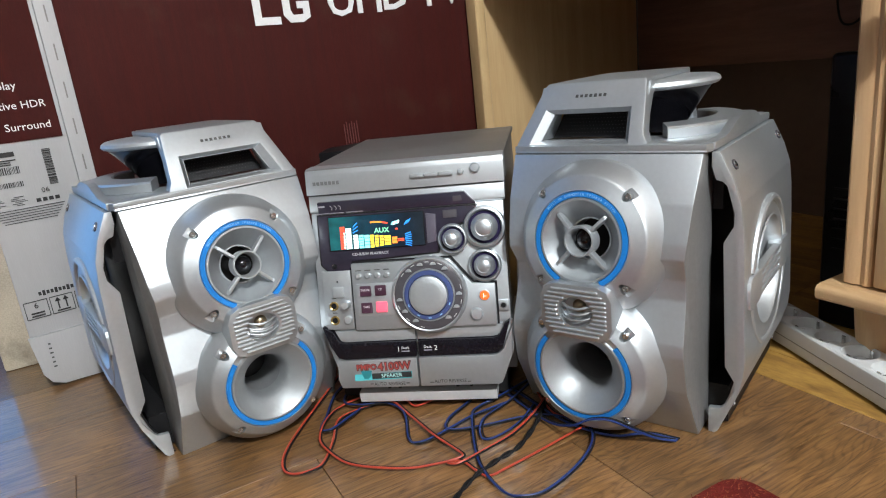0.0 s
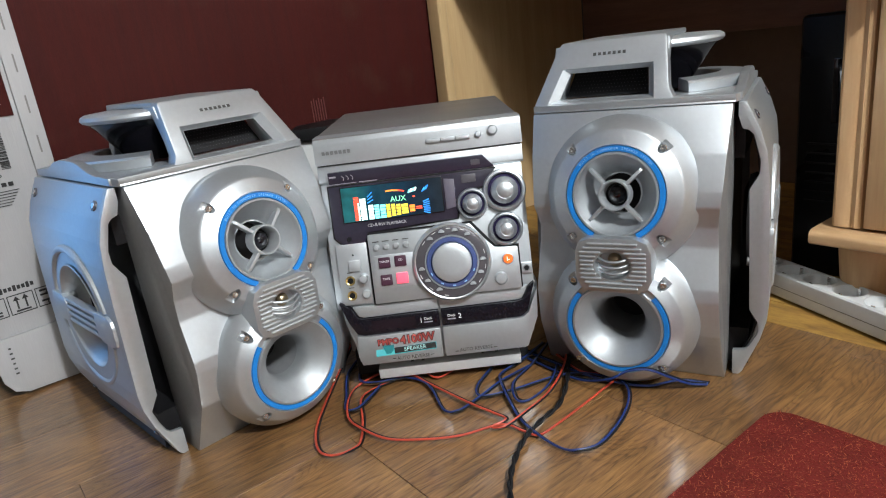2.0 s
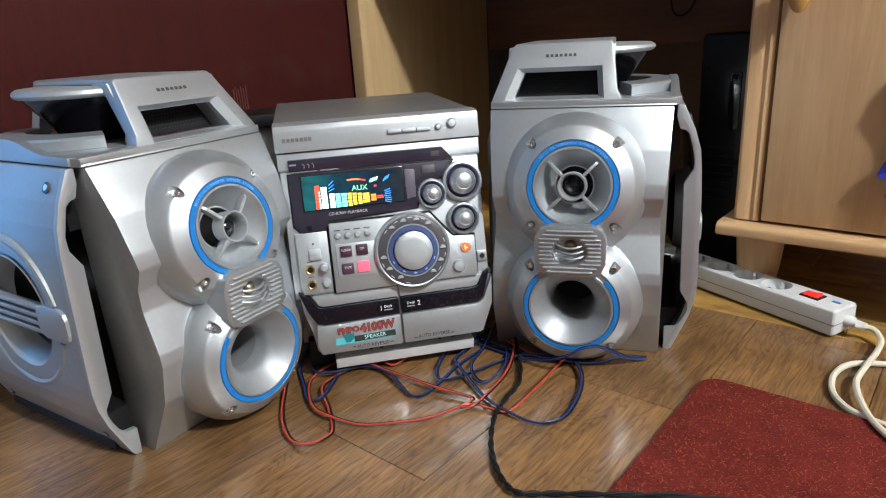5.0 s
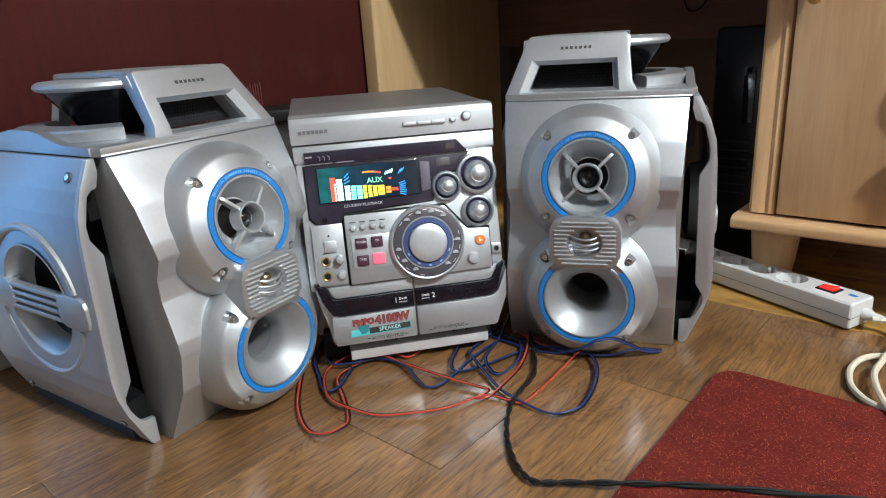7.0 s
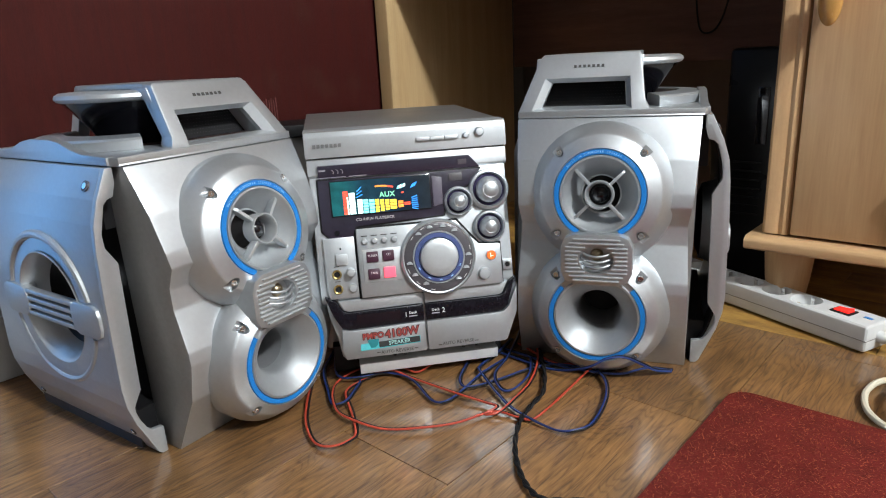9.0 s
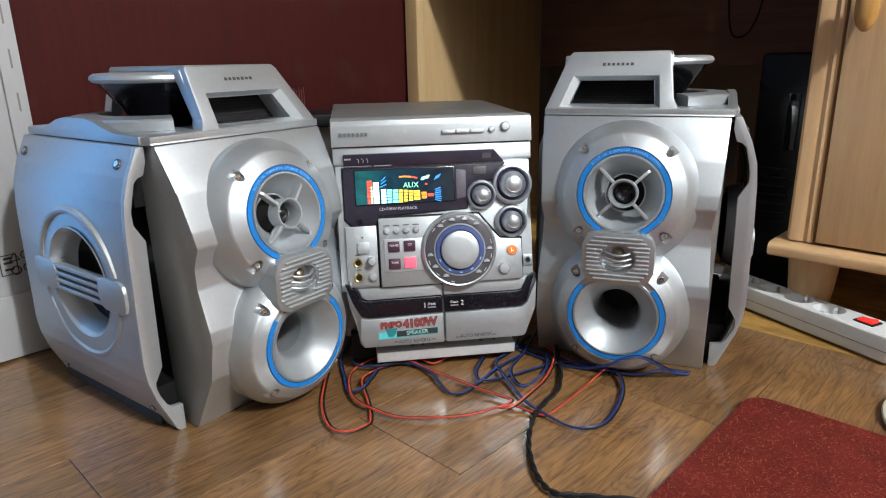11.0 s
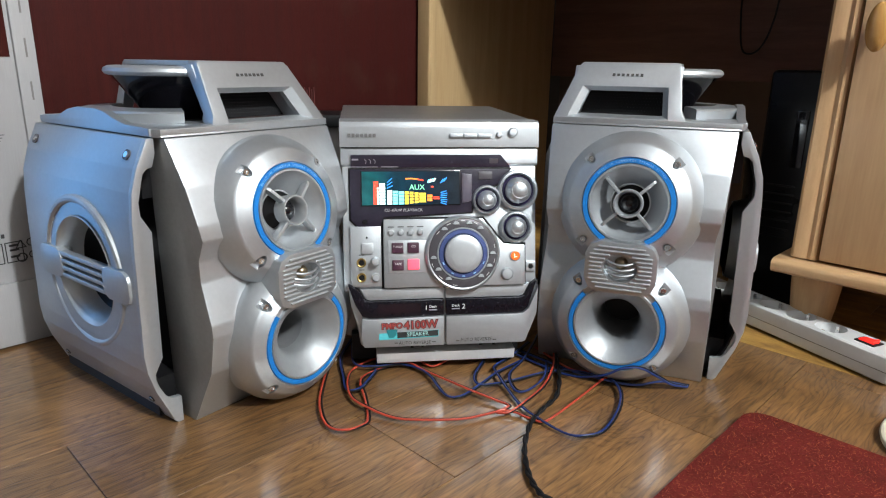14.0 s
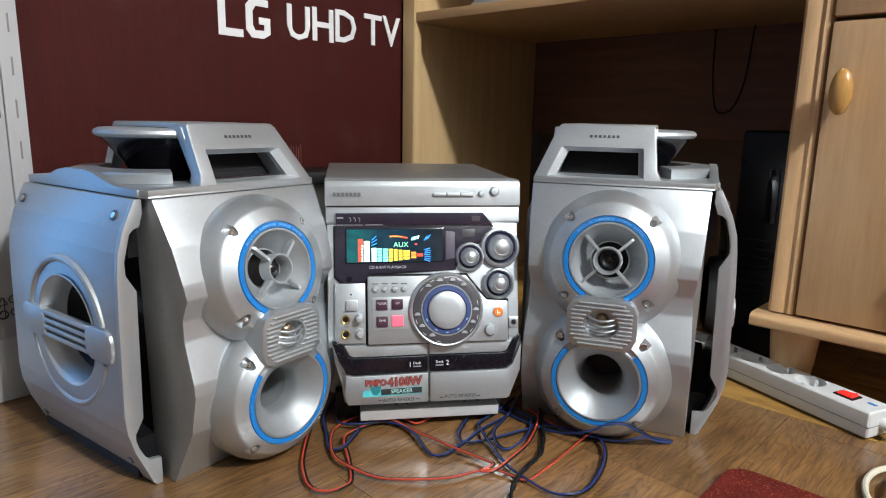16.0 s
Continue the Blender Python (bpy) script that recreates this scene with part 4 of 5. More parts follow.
for x, z, w, h in ((-0.104, 0.2905, 0.04, 0.001), (-0.068, 0.2905, 0.024, 0.0013), (-0.115, 0.3005, 0.009, 0.0022)):
    up_part("tray_mark", box(new_bm(), (x, 0.0333, z), (w, 0.0006, h)), GREY_PRINT, tray)
up_part("tray_mark", box(new_bm(), (0.077, 0.0333, 0.2985), (0.012, 0.0006, 0.007)), CHARCOAL, tray)
for k in range(3):
    arc = [(-0.104 + 0.0062 * k + 0.004 * math.sin(a), 0.0333, 0.2975 + 0.0035 * math.cos(a)) for a in (0.3 + 0.25 * j for j in range(9))]
    up_part("tray_mark", tube(new_bm(), [Vector(q) for q in arc], 0.0005, 6), GREY_PRINT, tray)
panel = up_part("display_panel", prism(new_bm(), [(-0.1225, 0.2868), (0.101, 0.2868), (0.084, 0.266), (0.052, 0.258), (0.0445, 0.228), (-0.0775, 0.2225), (-0.083, 0.2075), (-0.1105, 0.2075), (-0.1225, 0.22)], on_face, 0.0, 0.004, 0.0012), SMOKE, label="dark display surround")
glass = up_part("display_glass", prism(new_bm(), [(-0.108, 0.2375), (0.0296, 0.238), (0.0296, 0.2848), (-0.108, 0.2848)], on_face, 0.003, 0.0052, 0.0006), BLACK_GLOSS, panel, "black glass display")
up_part("side_key", prism(new_bm(), [(0.032, 0.2405), (0.045, 0.243), (0.046, 0.279), (0.032, 0.281)], on_face, 0.003, 0.0056, 0.0008), plain("grey_violet_key", (0.1, 0.09, 0.12), 0.35), panel)
up_part("sensor", prism(new_bm(), [(0.056, 0.2725), (0.075, 0.2725), (0.075, 0.283), (0.056, 0.283)], on_face, 0.0035, 0.005, 0.0005), CHARCOAL, panel)
up_part("dial_mark", lathe(new_bm(), [(0.0035, 0), (0.0035, 0.0045), (0, 0.0045)], face(-0.1035, 0.2165), 20), BLACK_GLOSS, panel)
print_on("panel_words", "CD-R/RW PLAYBACK", 0.0056, face(-0.0497, 0.2317, 0.0043), plain("pale_print", (0.55, 0.55, 0.58), 0.5), panel)

GLOW_WHITE = plain("display_white", (0.75, 1.0, 0.95), 0.5, emit=1.5)
GLOW_CYAN = plain("display_cyan", (0.22, 0.85, 0.85), 0.5, emit=1.3)
GLOW_YELLOW = plain("display_yellow", (0.95, 0.7, 0.06), 0.5, emit=0.9)
GLOW_ORANGE = plain("display_orange", (1.0, 0.3, 0.04), 0.5, emit=1.0)
GLOW_RED = plain("display_red", (1.0, 0.09, 0.04), 0.5, emit=0.9)
GLOW_BLUE = plain("display_blue", (0.03, 0.32, 1.0), 0.5, emit=0.9)
GLOW_GREEN = plain("display_green", (0.3, 1.0, 0.55), 0.5, emit=1.0)


def display_ground():
    """The faint glow of the display: teal at one end, fading to dark along x."""
    m, n, l, b = nodes_of("display_ground")
    co, sep, ramp, noise, mix = n.new("ShaderNodeTexCoord"), n.new("ShaderNodeSeparateXYZ"), n.new("ShaderNodeValToRGB"), n.new("ShaderNodeTexNoise"), n.new("ShaderNodeMapRange")
    l.new(co.outputs["Object"], sep.inputs[0]), l.new(co.outputs["Object"], noise.inputs["Vector"])
    noise.inputs["Scale"].default_value = 60
    mix.inputs[1].default_value, mix.inputs[2].default_value = -0.108, 0.03
    l.new(sep.outputs[0], mix.inputs[0]), l.new(mix.outputs[0], ramp.inputs[0])
    e = ramp.color_ramp.elements
    e[0].color, e[1].color = (0.01, 0.16, 0.17, 1), (0.012, 0.02, 0.03, 1)
    for at, tint in ((0.16, (0.008, 0.12, 0.14, 1)), (0.3, (0.003, 0.055, 0.095, 1)), (0.7, (0.002, 0.018, 0.042, 1))):
        e.new(at).color = tint
    l.new(ramp.outputs[0], b.inputs["Emission Color"])
    strength = n.new("ShaderNodeMapRange")
    strength.inputs[1].default_value, strength.inputs[2].default_value = 0.3, 0.7
    strength.inputs[3].default_value, strength.inputs[4].default_value = 0.6, 1.2
    l.new(noise.outputs[0], strength.inputs[0]), l.new(strength.outputs[0], b.inputs["Emission Strength"])
    b.inputs["Base Color"].default_value, b.inputs["Roughness"].default_value = (0.006, 0.008, 0.01, 1), 0.2
    return m


lit = {}


def glow(mat, u, v, w, h, turn=0.0):
    """One lit segment at (u, v) of the display, its foot line at v = 0."""
    box(lit.setdefault(mat.name, (mat, new_bm()))[1], (0, 0, 0), (w, h, 0.0005), m=pose(u, v, 0, 0, 0, turn))


# spectrum columns: left edge, right edge, foot, top, colour
for u0, u1, foot, top, mat in (
        (-0.0912, -0.0838, 0.0, 0.0322, GLOW_RED), (-0.083, -0.0745, 0.0, 0.0295, GLOW_WHITE), (-0.0724, -0.065, 0.0, 0.0199, GLOW_WHITE),
        (-0.0643, -0.0572, 0.0, 0.0193, GLOW_CYAN), (-0.0565, -0.0488, 0.0, 0.0187, GLOW_CYAN), (-0.0482, -0.0425, 0.0, 0.0185, GLOW_YELLOW),
        (-0.0415, -0.0358, 0.001, 0.0178, GLOW_YELLOW), (-0.0348, -0.0288, 0.0015, 0.017, GLOW_YELLOW), (-0.0281, -0.0186, 0.0025, 0.0163, GLOW_YELLOW),
        (-0.0172, -0.0095, 0.004, 0.0138, GLOW_ORANGE), (-0.0088, 0.0002, 0.0065, 0.0112, GLOW_RED)):
    count = max(2, round((top - foot) / 0.0042))
    step = (top - foot) / count
    for j in range(count):
        glow(mat, (u0 + u1) / 2, foot + step * (j + 0.5), u1 - u0 - 0.0006, step - 0.0007)
        if mat is GLOW_RED and u0 < -0.09 and j < count - 2:
            glow(GLOW_WHITE, u1 - 0.0012, foot + step * (j + 0.5), 0.0022, step - 0.0007)
for k in range(3):
    glow(GLOW_BLUE, -0.0686, 0.0242 + 0.0045 * k, 0.0088, 0.0013, 24 + 9 * k)
for k in range(7):
    glow(GLOW_BLUE, 0.0058 + 0.0004 * (k % 3), 0.001 + 0.0027 * k, 0.0088, 0.0012, 6 * (k - 3))
for k in range(9):
    glow(GLOW_ORANGE if k < 6 else GLOW_RED, -0.0455 + 0.0028 * k, 0.0345 + 0.0016 * math.sin(0.5 + 0.3 * k) - 0.00022 * k, 0.0026, 0.0021, 10 - 5 * k)
for k in range(4):
    glow(GLOW_WHITE if k % 2 else GLOW_CYAN, -0.0152 + 0.0028 * k, 0.0318 + 0.0007 * k, 0.0021, 0.0052, -28)
for k in range(3):
    glow(GLOW_BLUE, 0.0035 + 0.0026 * k, 0.032 + 0.0012 * k, 0.0013, 0.0068, -34)
glow(GLOW_RED, -0.0098, 0.0242, 0.0034, 0.0022)
for mat, bm in lit.values():
    bmesh.ops.transform(bm, matrix=face(0, 0.2393, 0.0056), verts=bm.verts)
    tagged(up_part("display_pattern", bm, mat, glass, "glowing display segments"), kind="stuff")
print_on("lit_word", "AUX", 0.0102, face(-0.031, 0.2622, 0.0056), GLOW_GREEN, glass)
up_part("display_ground", prism(new_bm(), [(-0.1065, 0.2388), (0.0282, 0.2392), (0.0282, 0.2836), (-0.1065, 0.2836)], on_face, 0.0046, 0.0053), display_ground(), glass, "dim teal lit display ground")


def turning_knob(u, z, r):
    k = up_part("knob", lathe(new_bm(), [(r, -0.004), (r, 0.005), (r - 0.0015, 0.0085), (0.85 * r, 0.0095), (0.79 * r, 0.0075), (0.765 * r, 0.002)], face(u, z), 48), SILVER, label="silver rotary knob in a violet ring")
    up_part("inner_ring", lathe(new_bm(), [(0.77 * r, 0.0025), (0.74 * r, 0.0045), (0.62 * r, 0.0045), (0.6 * r, 0.002)], face(u, z), 40), VIOLET, k, "translucent violet ring")
    up_part("cap", lathe(new_bm(), [(0.64 * r, 0.003), (0.625 * r, 0.0105), (0.57 * r, 0.0145), (0.46 * r, 0.017), (0.43 * r, 0.0182), (0.4 * r, 0.0187), (0.37 * r, 0.0182), (0.28 * r, 0.0194), (0.15 * r, 0.0204), (0, 0.0207)], face(u, z), 40), SILVER, k)
    return k


turning_knob(0.1114, 0.2572, 0.029)
turning_knob(0.0669, 0.2443, 0.021)
turning_knob(0.1083, 0.2066, 0.023)

control = up_part("control_plate", prism(new_bm(), [(-0.0785, 0.2195), (0.06, 0.2195), (0.078, 0.197), (0.09, 0.1845), (0.1205, 0.1825), (0.1205, 0.1272), (-0.0785, 0.1272)], on_face, -0.006, 0.01, 0.002), SILVER)
up_part("gap_line", prism(new_bm(), [(-0.0812, 0.222), (0.0625, 0.222), (0.092, 0.1865), (0.123, 0.185), (0.123, 0.1248), (-0.0812, 0.1248)], on_face, -0.004, 0.002), BLACK)
up_part("gap_line", prism(new_bm(), [(-0.1245, 0.2885), (0.104, 0.2885), (0.085, 0.2635), (0.055, 0.2565), (0.047, 0.2265), (-0.0765, 0.2205), (-0.0815, 0.2055), (-0.1115, 0.2055), (-0.1245, 0.219)], on_face, -0.004, 0.0016), BLACK)
up_part("key_field", prism(new_bm(), [(-0.0728, 0.1912), (-0.0195, 0.1912), (-0.0195, 0.147), (-0.0728, 0.147)], on_face, 0.006, 0.0112, 0.001), SILVER_LIGHT, control)
for u, z, mat, words in ((-0.0593, 0.1813, MAROON_BTN, "TUNER"), (-0.0378, 0.1815, MAROON_BTN, "CD"), (-0.0591, 0.1583, MAROON_BTN, "TAPE"), (-0.0378, 0.1588, PINK_LIT, "")):
    b = up_part("key", box(new_bm(), (0, 0, 0.0115), (0.0158, 0.0146, 0.005), 0.0014, face(u, z), 2), mat, control, "lit pink key" if not words else "dark maroon key")
    if words:
        print_on("key_words", words, 0.0042, face(u, z + 0.0015, 0.0142), WHITE_PRINT, b)
for k in range(4):
    up_part("round_key", lathe(new_bm(), [(0.0042, 0.008), (0.0042, 0.0125), (0.003, 0.014), (0, 0.0143)], face(-0.0681 + 0.0134 * k, 0.2022), 20), SILVER_LIGHT, control)
    up_part("key_caption", box(new_bm(), (0, 0, 0.0103), (0.0085, 0.0012, 0.0004), m=face(-0.0681 + 0.0134 * k, 0.2095)), DARK_PRINT, control)

DU, DZ = 0.0306, 0.1725
dial = up_part("main_dial", lathe(new_bm(), [(0.0528, -0.004), (0.0528, 0.013), (0.0515, 0.0165), (0.0495, 0.018), (0.0478, 0.0172)], face(DU, DZ), 80), SILVER, label="large silver jog dial")
up_part("dark_ring", lathe(new_bm(), [(0.048, 0.0168), (0.046, 0.0176), (0.0365, 0.0176), (0.035, 0.016)], face(DU, DZ), 72), CHARCOAL, dial, "dark ring with small keys")
up_part("bright_ring", lathe(new_bm(), [(0.0364, 0.0176), (0.0358, 0.0192), (0.0344, 0.0192), (0.0338, 0.017)], face(DU, DZ), 72), SILVER, dial)
up_part("navy_ring", lathe(new_bm(), [(0.0342, 0.0176), (0.0334, 0.0202), (0.0282, 0.0206), (0.0268, 0.018)], face(DU, DZ), 64), NAVY, dial, "navy translucent ring")
up_part("turning_cap", lathe(new_bm(), [(0.0268, 0.017), (0.0266, 0.0225), (0.0258, 0.0242), (0.024, 0.025), (0.015, 0.0256), (0, 0.0258)], face(DU, DZ), 64), SILVER_LIGHT, dial)
for a in (128, 103, 78, 54, -2, -27, -53, 240, 213, 189):
    place = face(DU, DZ) @ pose(0.0415 * math.cos(radians(a)), 0.0415 * math.sin(radians(a)), 0, 0, 0, 0)
    up_part("half_round_key", lathe(new_bm(), [(0, 0.0165), (0.0042, 0.0165), (0.0042, 0.0192), (0.0034, 0.02), (0, 0.02)], place, 12, 0, 180, close=False), SILVER_LIGHT, dial)
for a in (205, 240, 270, 300, 335):
    up_part("navy_mark", box(new_bm(), (0, 0, 0), (0.004, 0.0016, 0.0006), m=face(DU, DZ) @ pose(0.031 * math.cos(radians(a)), 0.031 * math.sin(radians(a)), 0.0207, 0, 0, a + 90)), PALE_BLUE, dial)
for k in range(10):
    a = (140, 116, 90, 66, 12, -14, -40, 255, 226, 200)[k]
    up_part("ring_caption", box(new_bm(), (0, 0, 0), (0.006, 0.0008, 0.0004), m=face(DU, DZ) @ pose(0.0452 * math.cos(radians(a)), 0.0452 * math.sin(radians(a)), 0.0177, 0, 0, a + 90)), WHITE_PRINT, dial)

left = up_part("jack_plate", prism(new_bm(), [(-0.1238, 0.2105), (-0.0815, 0.2105), (-0.0815, 0.129), (-0.121, 0.129), (-0.1238, 0.14)], on_face, -0.004, 0.005, 0.0015), SILVER)
up_part("power_key", box(new_bm(), (0, 0, 0.006), (0.016, 0.0152, 0.005), 0.0012, face(-0.1006, 0.181)), SILVER_LIGHT, left)
up_part("pilot_lamp", lathe(new_bm(), [(0, 0.0056), (0.0012, 0.0056), (0.0013, 0.004)], face(-0.1012, 0.1955), 12), BLACK_GLOSS, left)
for z in (0.1618, 0.1418):
    j = up_part("headphone_jack", lathe(new_bm(), [(0.0066, 0.004), (0.0066, 0.0062), (0.0055, 0.0075), (0.0042, 0.0068), (0.0036, 0.004)], face(-0.109, z), 28), GOLD, left, "gold jack socket")
    up_part("hole", lathe(new_bm(), [(0.0038, 0.0057), (0, 0.0057)], face(-0.109, z), 20), BLACK, j)
    up_part("caption", box(new_bm(), (0, 0, 0.0052), (0.007, 0.001, 0.0004), m=face(-0.1085, z + 0.0105)), DARK_PRINT, left)
up_part("slim_knob", lathe(new_bm(), [(0.0062, 0.004), (0.006, 0.014), (0.0048, 0.0172), (0, 0.0178)], face(-0.09, 0.1635), 28), SILVER_LIGHT, left)
up_part("round_key", lathe(new_bm(), [(0.006, 0.004), (0.006, 0.0085), (0.0046, 0.0102), (0, 0.0106)], face(-0.0891, 0.1418), 24), SILVER_LIGHT, left)

o = up_part("lit_key", lathe(new_bm(), [(0.0078, 0.008), (0.0078, 0.0112), (0.0066, 0.0118)], face(0.1058, 0.1675), 28), SILVER_LIGHT, control)
up_part("lit_cap", lathe(new_bm(), [(0.0066, 0.0112), (0.0058, 0.0125), (0, 0.013)], face(0.1058, 0.1675), 28), ORANGE_LIT, o, "glowing orange cap")
bm = box(new_bm(), (-0.0012, 0, 0.0132), (0.0011, 0.0062, 0.0004))
box(bm, (0.0008, -0.001, 0.0132), (0.003, 0.0011, 0.0004))
bmesh.ops.transform(bm, matrix=face(0.1058, 0.1675), verts=bm.verts)
up_part("cap_mark", bm, plain("pale_lit_mark", (1, 0.75, 0.6), 0.4, emit=0.8), o)
up_part("round_key", lathe(new_bm(), [(0.0112, 0.0095), (0.0112, 0.0108), (0.0088, 0.0108), (0.0086, 0.0135), (0.007, 0.0155), (0, 0.016)], face(0.0938, 0.143), 32), SILVER, control)
aux = up_part("aux_jack", prism(new_bm(), [(0.1232, 0.1445), (0.1372, 0.1445), (0.1372, 0.159), (0.1232, 0.159)], on_face, -0.002, 0.004, 0.001), SILVER)
up_part("hole", lathe(new_bm(), [(0.0048, 0.0038), (0.0048, 0.0046), (0.0034, 0.0046)], face(0.1298, 0.1518), 24), SILVER_DARK, aux)
up_part("hole", lathe(new_bm(), [(0.0036, 0.0045), (0, 0.0045)], face(0.1298, 0.1518), 20), BLACK, aux)

# cassette section
deck_outline = [(-0.1283, 0.1325), (-0.1245, 0.102), (-0.116, 0.073), (-0.112, 0.047), (-0.108, 0.0435), (0.118, 0.0435), (0.123, 0.048), (0.1395, 0.088), (0.143, 0.131), (0.1395, 0.133), (0.125, 0.128), (-0.12, 0.127)]
decks = up_part("cassette_section", prism(new_bm(), deck_outline, upright(0.0), -0.08, 0.009, 0.002), SILVER)
BAND = plain("dark_violet_window", (0.008, 0.007, 0.011), 0.16, 0, 0.2, 30, spec=0.32)
L = [("ledge", SILVER_LIGHT, 0.006, 0.0145, [(-0.1115, 0.1265), (0.0045, 0.1265), (0.0045, 0.1112), (-0.098, 0.1104), (-0.104, 0.1125)]),
     ("ledge", SILVER_LIGHT, 0.006, 0.0145, [(0.0075, 0.1265), (0.1235, 0.1275), (0.128, 0.13), (0.119, 0.1125), (0.113, 0.111), (0.0075, 0.111)]),
     ("window_band", BAND, 0.006, 0.0185, [(-0.1285, 0.1345), (-0.1135, 0.1265), (-0.106, 0.112), (-0.0985, 0.1098), (0.0045, 0.1104), (0.0045, 0.0885), (-0.099, 0.0868), (-0.109, 0.0895), (-0.119, 0.107)]),
     ("window_band", BAND, 0.006, 0.0185, [(0.0075, 0.1104), (0.114, 0.1104), (0.1205, 0.1125), (0.13, 0.129), (0.1375, 0.1345), (0.125, 0.0955), (0.1175, 0.0897), (0.11, 0.0887), (0.0075, 0.0885)]),
     ("cassette_door", SILVER, 0.006, 0.0215, [(-0.0985, 0.0862), (0.0045, 0.0878), (0.0045, 0.047), (-0.107, 0.047), (-0.1115, 0.06), (-0.1095, 0.0885)]),
     ("cassette_door", SILVER, 0.006, 0.0215, [(0.0075, 0.0878), (0.11, 0.088), (0.118, 0.089), (0.126, 0.0955), (0.1395, 0.127), (0.1375, 0.088), (0.1215, 0.049), (0.117, 0.047), (0.0075, 0.047)])]
made = [up_part(n, prism(new_bm(), pts, upright(0.0), lo, hi, 0.0012), mat, decks, "black glossy window band" if n == "window_band" else "") for n, mat, lo, hi, pts in L]
tight = pose(0, -0.0188, 0, 90, 0, 0)
print_on("deck_words", "1", 0.0098, pose(-0.0205, 0, 0.0992) @ tight, WHITE_PRINT, made[2])
print_on("deck_words", "Deck", 0.0052, pose(-0.0108, 0, 0.1012) @ tight, WHITE_PRINT, made[2])
up_part("small_print", box(new_bm(), (-0.0108, -0.0188, 0.0966), (0.0115, 0.0004, 0.0015)), GREY_PRINT, made[2])
up_part("tape_window", prism(new_bm(), [(-0.088, 0.1065), (-0.028, 0.1065), (-0.028, 0.093), (-0.088, 0.093)], upright(0.0), 0.0184, 0.0189, 0.0), BLACK_GLOSS, made[2], "darker tape window")
print_on("deck_words", "2", 0.0098, pose(0.0325, 0, 0.1) @ tight, WHITE_PRINT, made[3])
print_on("deck_words", "Deck", 0.0052, pose(0.0212, 0, 0.1018) @ tight, WHITE_PRINT, made[3])
up_part("small_print", box(new_bm(), (0.0212, -0.0188, 0.0972), (0.0115, 0.0004, 0.0015)), GREY_PRINT, made[3])
door_face = pose(0, -0.0218, 0, 90, 0, 0)
print_on("door_words", "AUTO REVERSE", 0.0066, pose(-0.0369, 0, 0.052) @ door_face, DARK_PRINT, made[4])
print_on("door_words", "AUTO REVERSE", 0.0066, pose(0.0497, 0, 0.0535) @ door_face, DARK_PRINT, made[5])
for u in (-0.063, -0.0105, 0.0235, 0.076):
    up_part("door_dash", box(new_bm(), (u, -0.0217, 0.0525), (0.005, 0.0006, 0.001)), DARK_PRINT, made[4 if u < 0.006 else 5])
for u in (-0.04, -0.025, 0.058, 0.077):
    up_part("tab", box(new_bm(), (u, -0.008, 0.043), (0.005, 0.012, 0.003), 0.0008), BLACK, decks)
sticker = up_part("sticker", prism(new_bm(), [(-0.087, 0.0575), (-0.004, 0.06), (-0.0035, 0.0695), (-0.0865, 0.0665)], upright(-0.0214), 0, 0.0006), STICKER_CYAN, made[4], "cyan and red promotional sticker")
up_part("sticker_band", box(new_bm(), (0, 0, 0), (0.057, 0.0006, 0.0078), m=pose(-0.033, -0.0222, 0.0645, 0, -1.6, 0)), BLACK_PRINT, sticker)
bm = lettering(new_bm(), "PMPO", 0.0112, pose(-0.0685, -0.0219, 0.0765, 0, -1.6, 0), 0.0003, bold=0.0009)
lettering(bm, "4100W", 0.0155, pose(-0.0285, -0.0219, 0.0772, 0, -1.6, 0), 0.0003, bold=0.0011)
up_part("sticker_outline", bm, plain("dark_red_print", (0.05, 0.015, 0.02), 0.4), sticker)
bm = lettering(new_bm(), "PMPO", 0.0112, pose(-0.0685, -0.0225, 0.0765, 0, -1.6, 0), 0.0003, bold=0.0001)
lettering(bm, "4100W", 0.0155, pose(-0.0285, -0.0225, 0.0772, 0, -1.6, 0), 0.0003, bold=0.0001)
up_part("sticker_words", bm, STICKER_RED, sticker, "red block words")
up_part("sticker_words", lettering(new_bm(), "SPEAKER", 0.0078, pose(-0.033, -0.0226, 0.0645, 0, -1.6, 0), 0.0002), plain("mint_print", (0.5, 0.85, 0.82), 0.4), sticker)
up_part("sticker_cup", prism(new_bm(), [(-0.077, 0.0715), (-0.061, 0.072), (-0.063, 0.064), (-0.067, 0.0605), (-0.073, 0.0605)], upright(-0.0219), 0, 0.0006), plain("dark_teal_print", (0.02, 0.2, 0.22), 0.4), sticker)
LEAN = Matrix(((1, 0, 0, 0), (0, 1, 0.15, -0.0075), (0, 0, 1, 0), (0, 0, 0, 1)))   # the section leans back a little
for ob in [decks] + list(decks.children_recursive):
    ob.data.transform(LEAN)
up_part("chassis", box(new_bm(), (0, 0.205, 0.026), (0.25, 0.35, 0.04), 0.003), BLACK)
bar = up_part("base_bar", prism(new_bm(), [(-0.0055, 0.0296), (0.03, 0.031), (0.03, 0.0145), (-0.003, 0.0138)], lambda a, b, h: (h, a, b), -0.0896, 0.111, 0.0012), ALUMINIUM, label="pale metal base rail")
for x, y in ((-0.105, 0.06), (0.105, 0.06), (-0.105, 0.35), (0.105, 0.35)):
    up_part("foot", lathe(new_bm(), [(0, 0), (0.012, 0), (0.012, 0.0075), (0, 0.0075)], pose(x, y, 0), 20), BLACK)
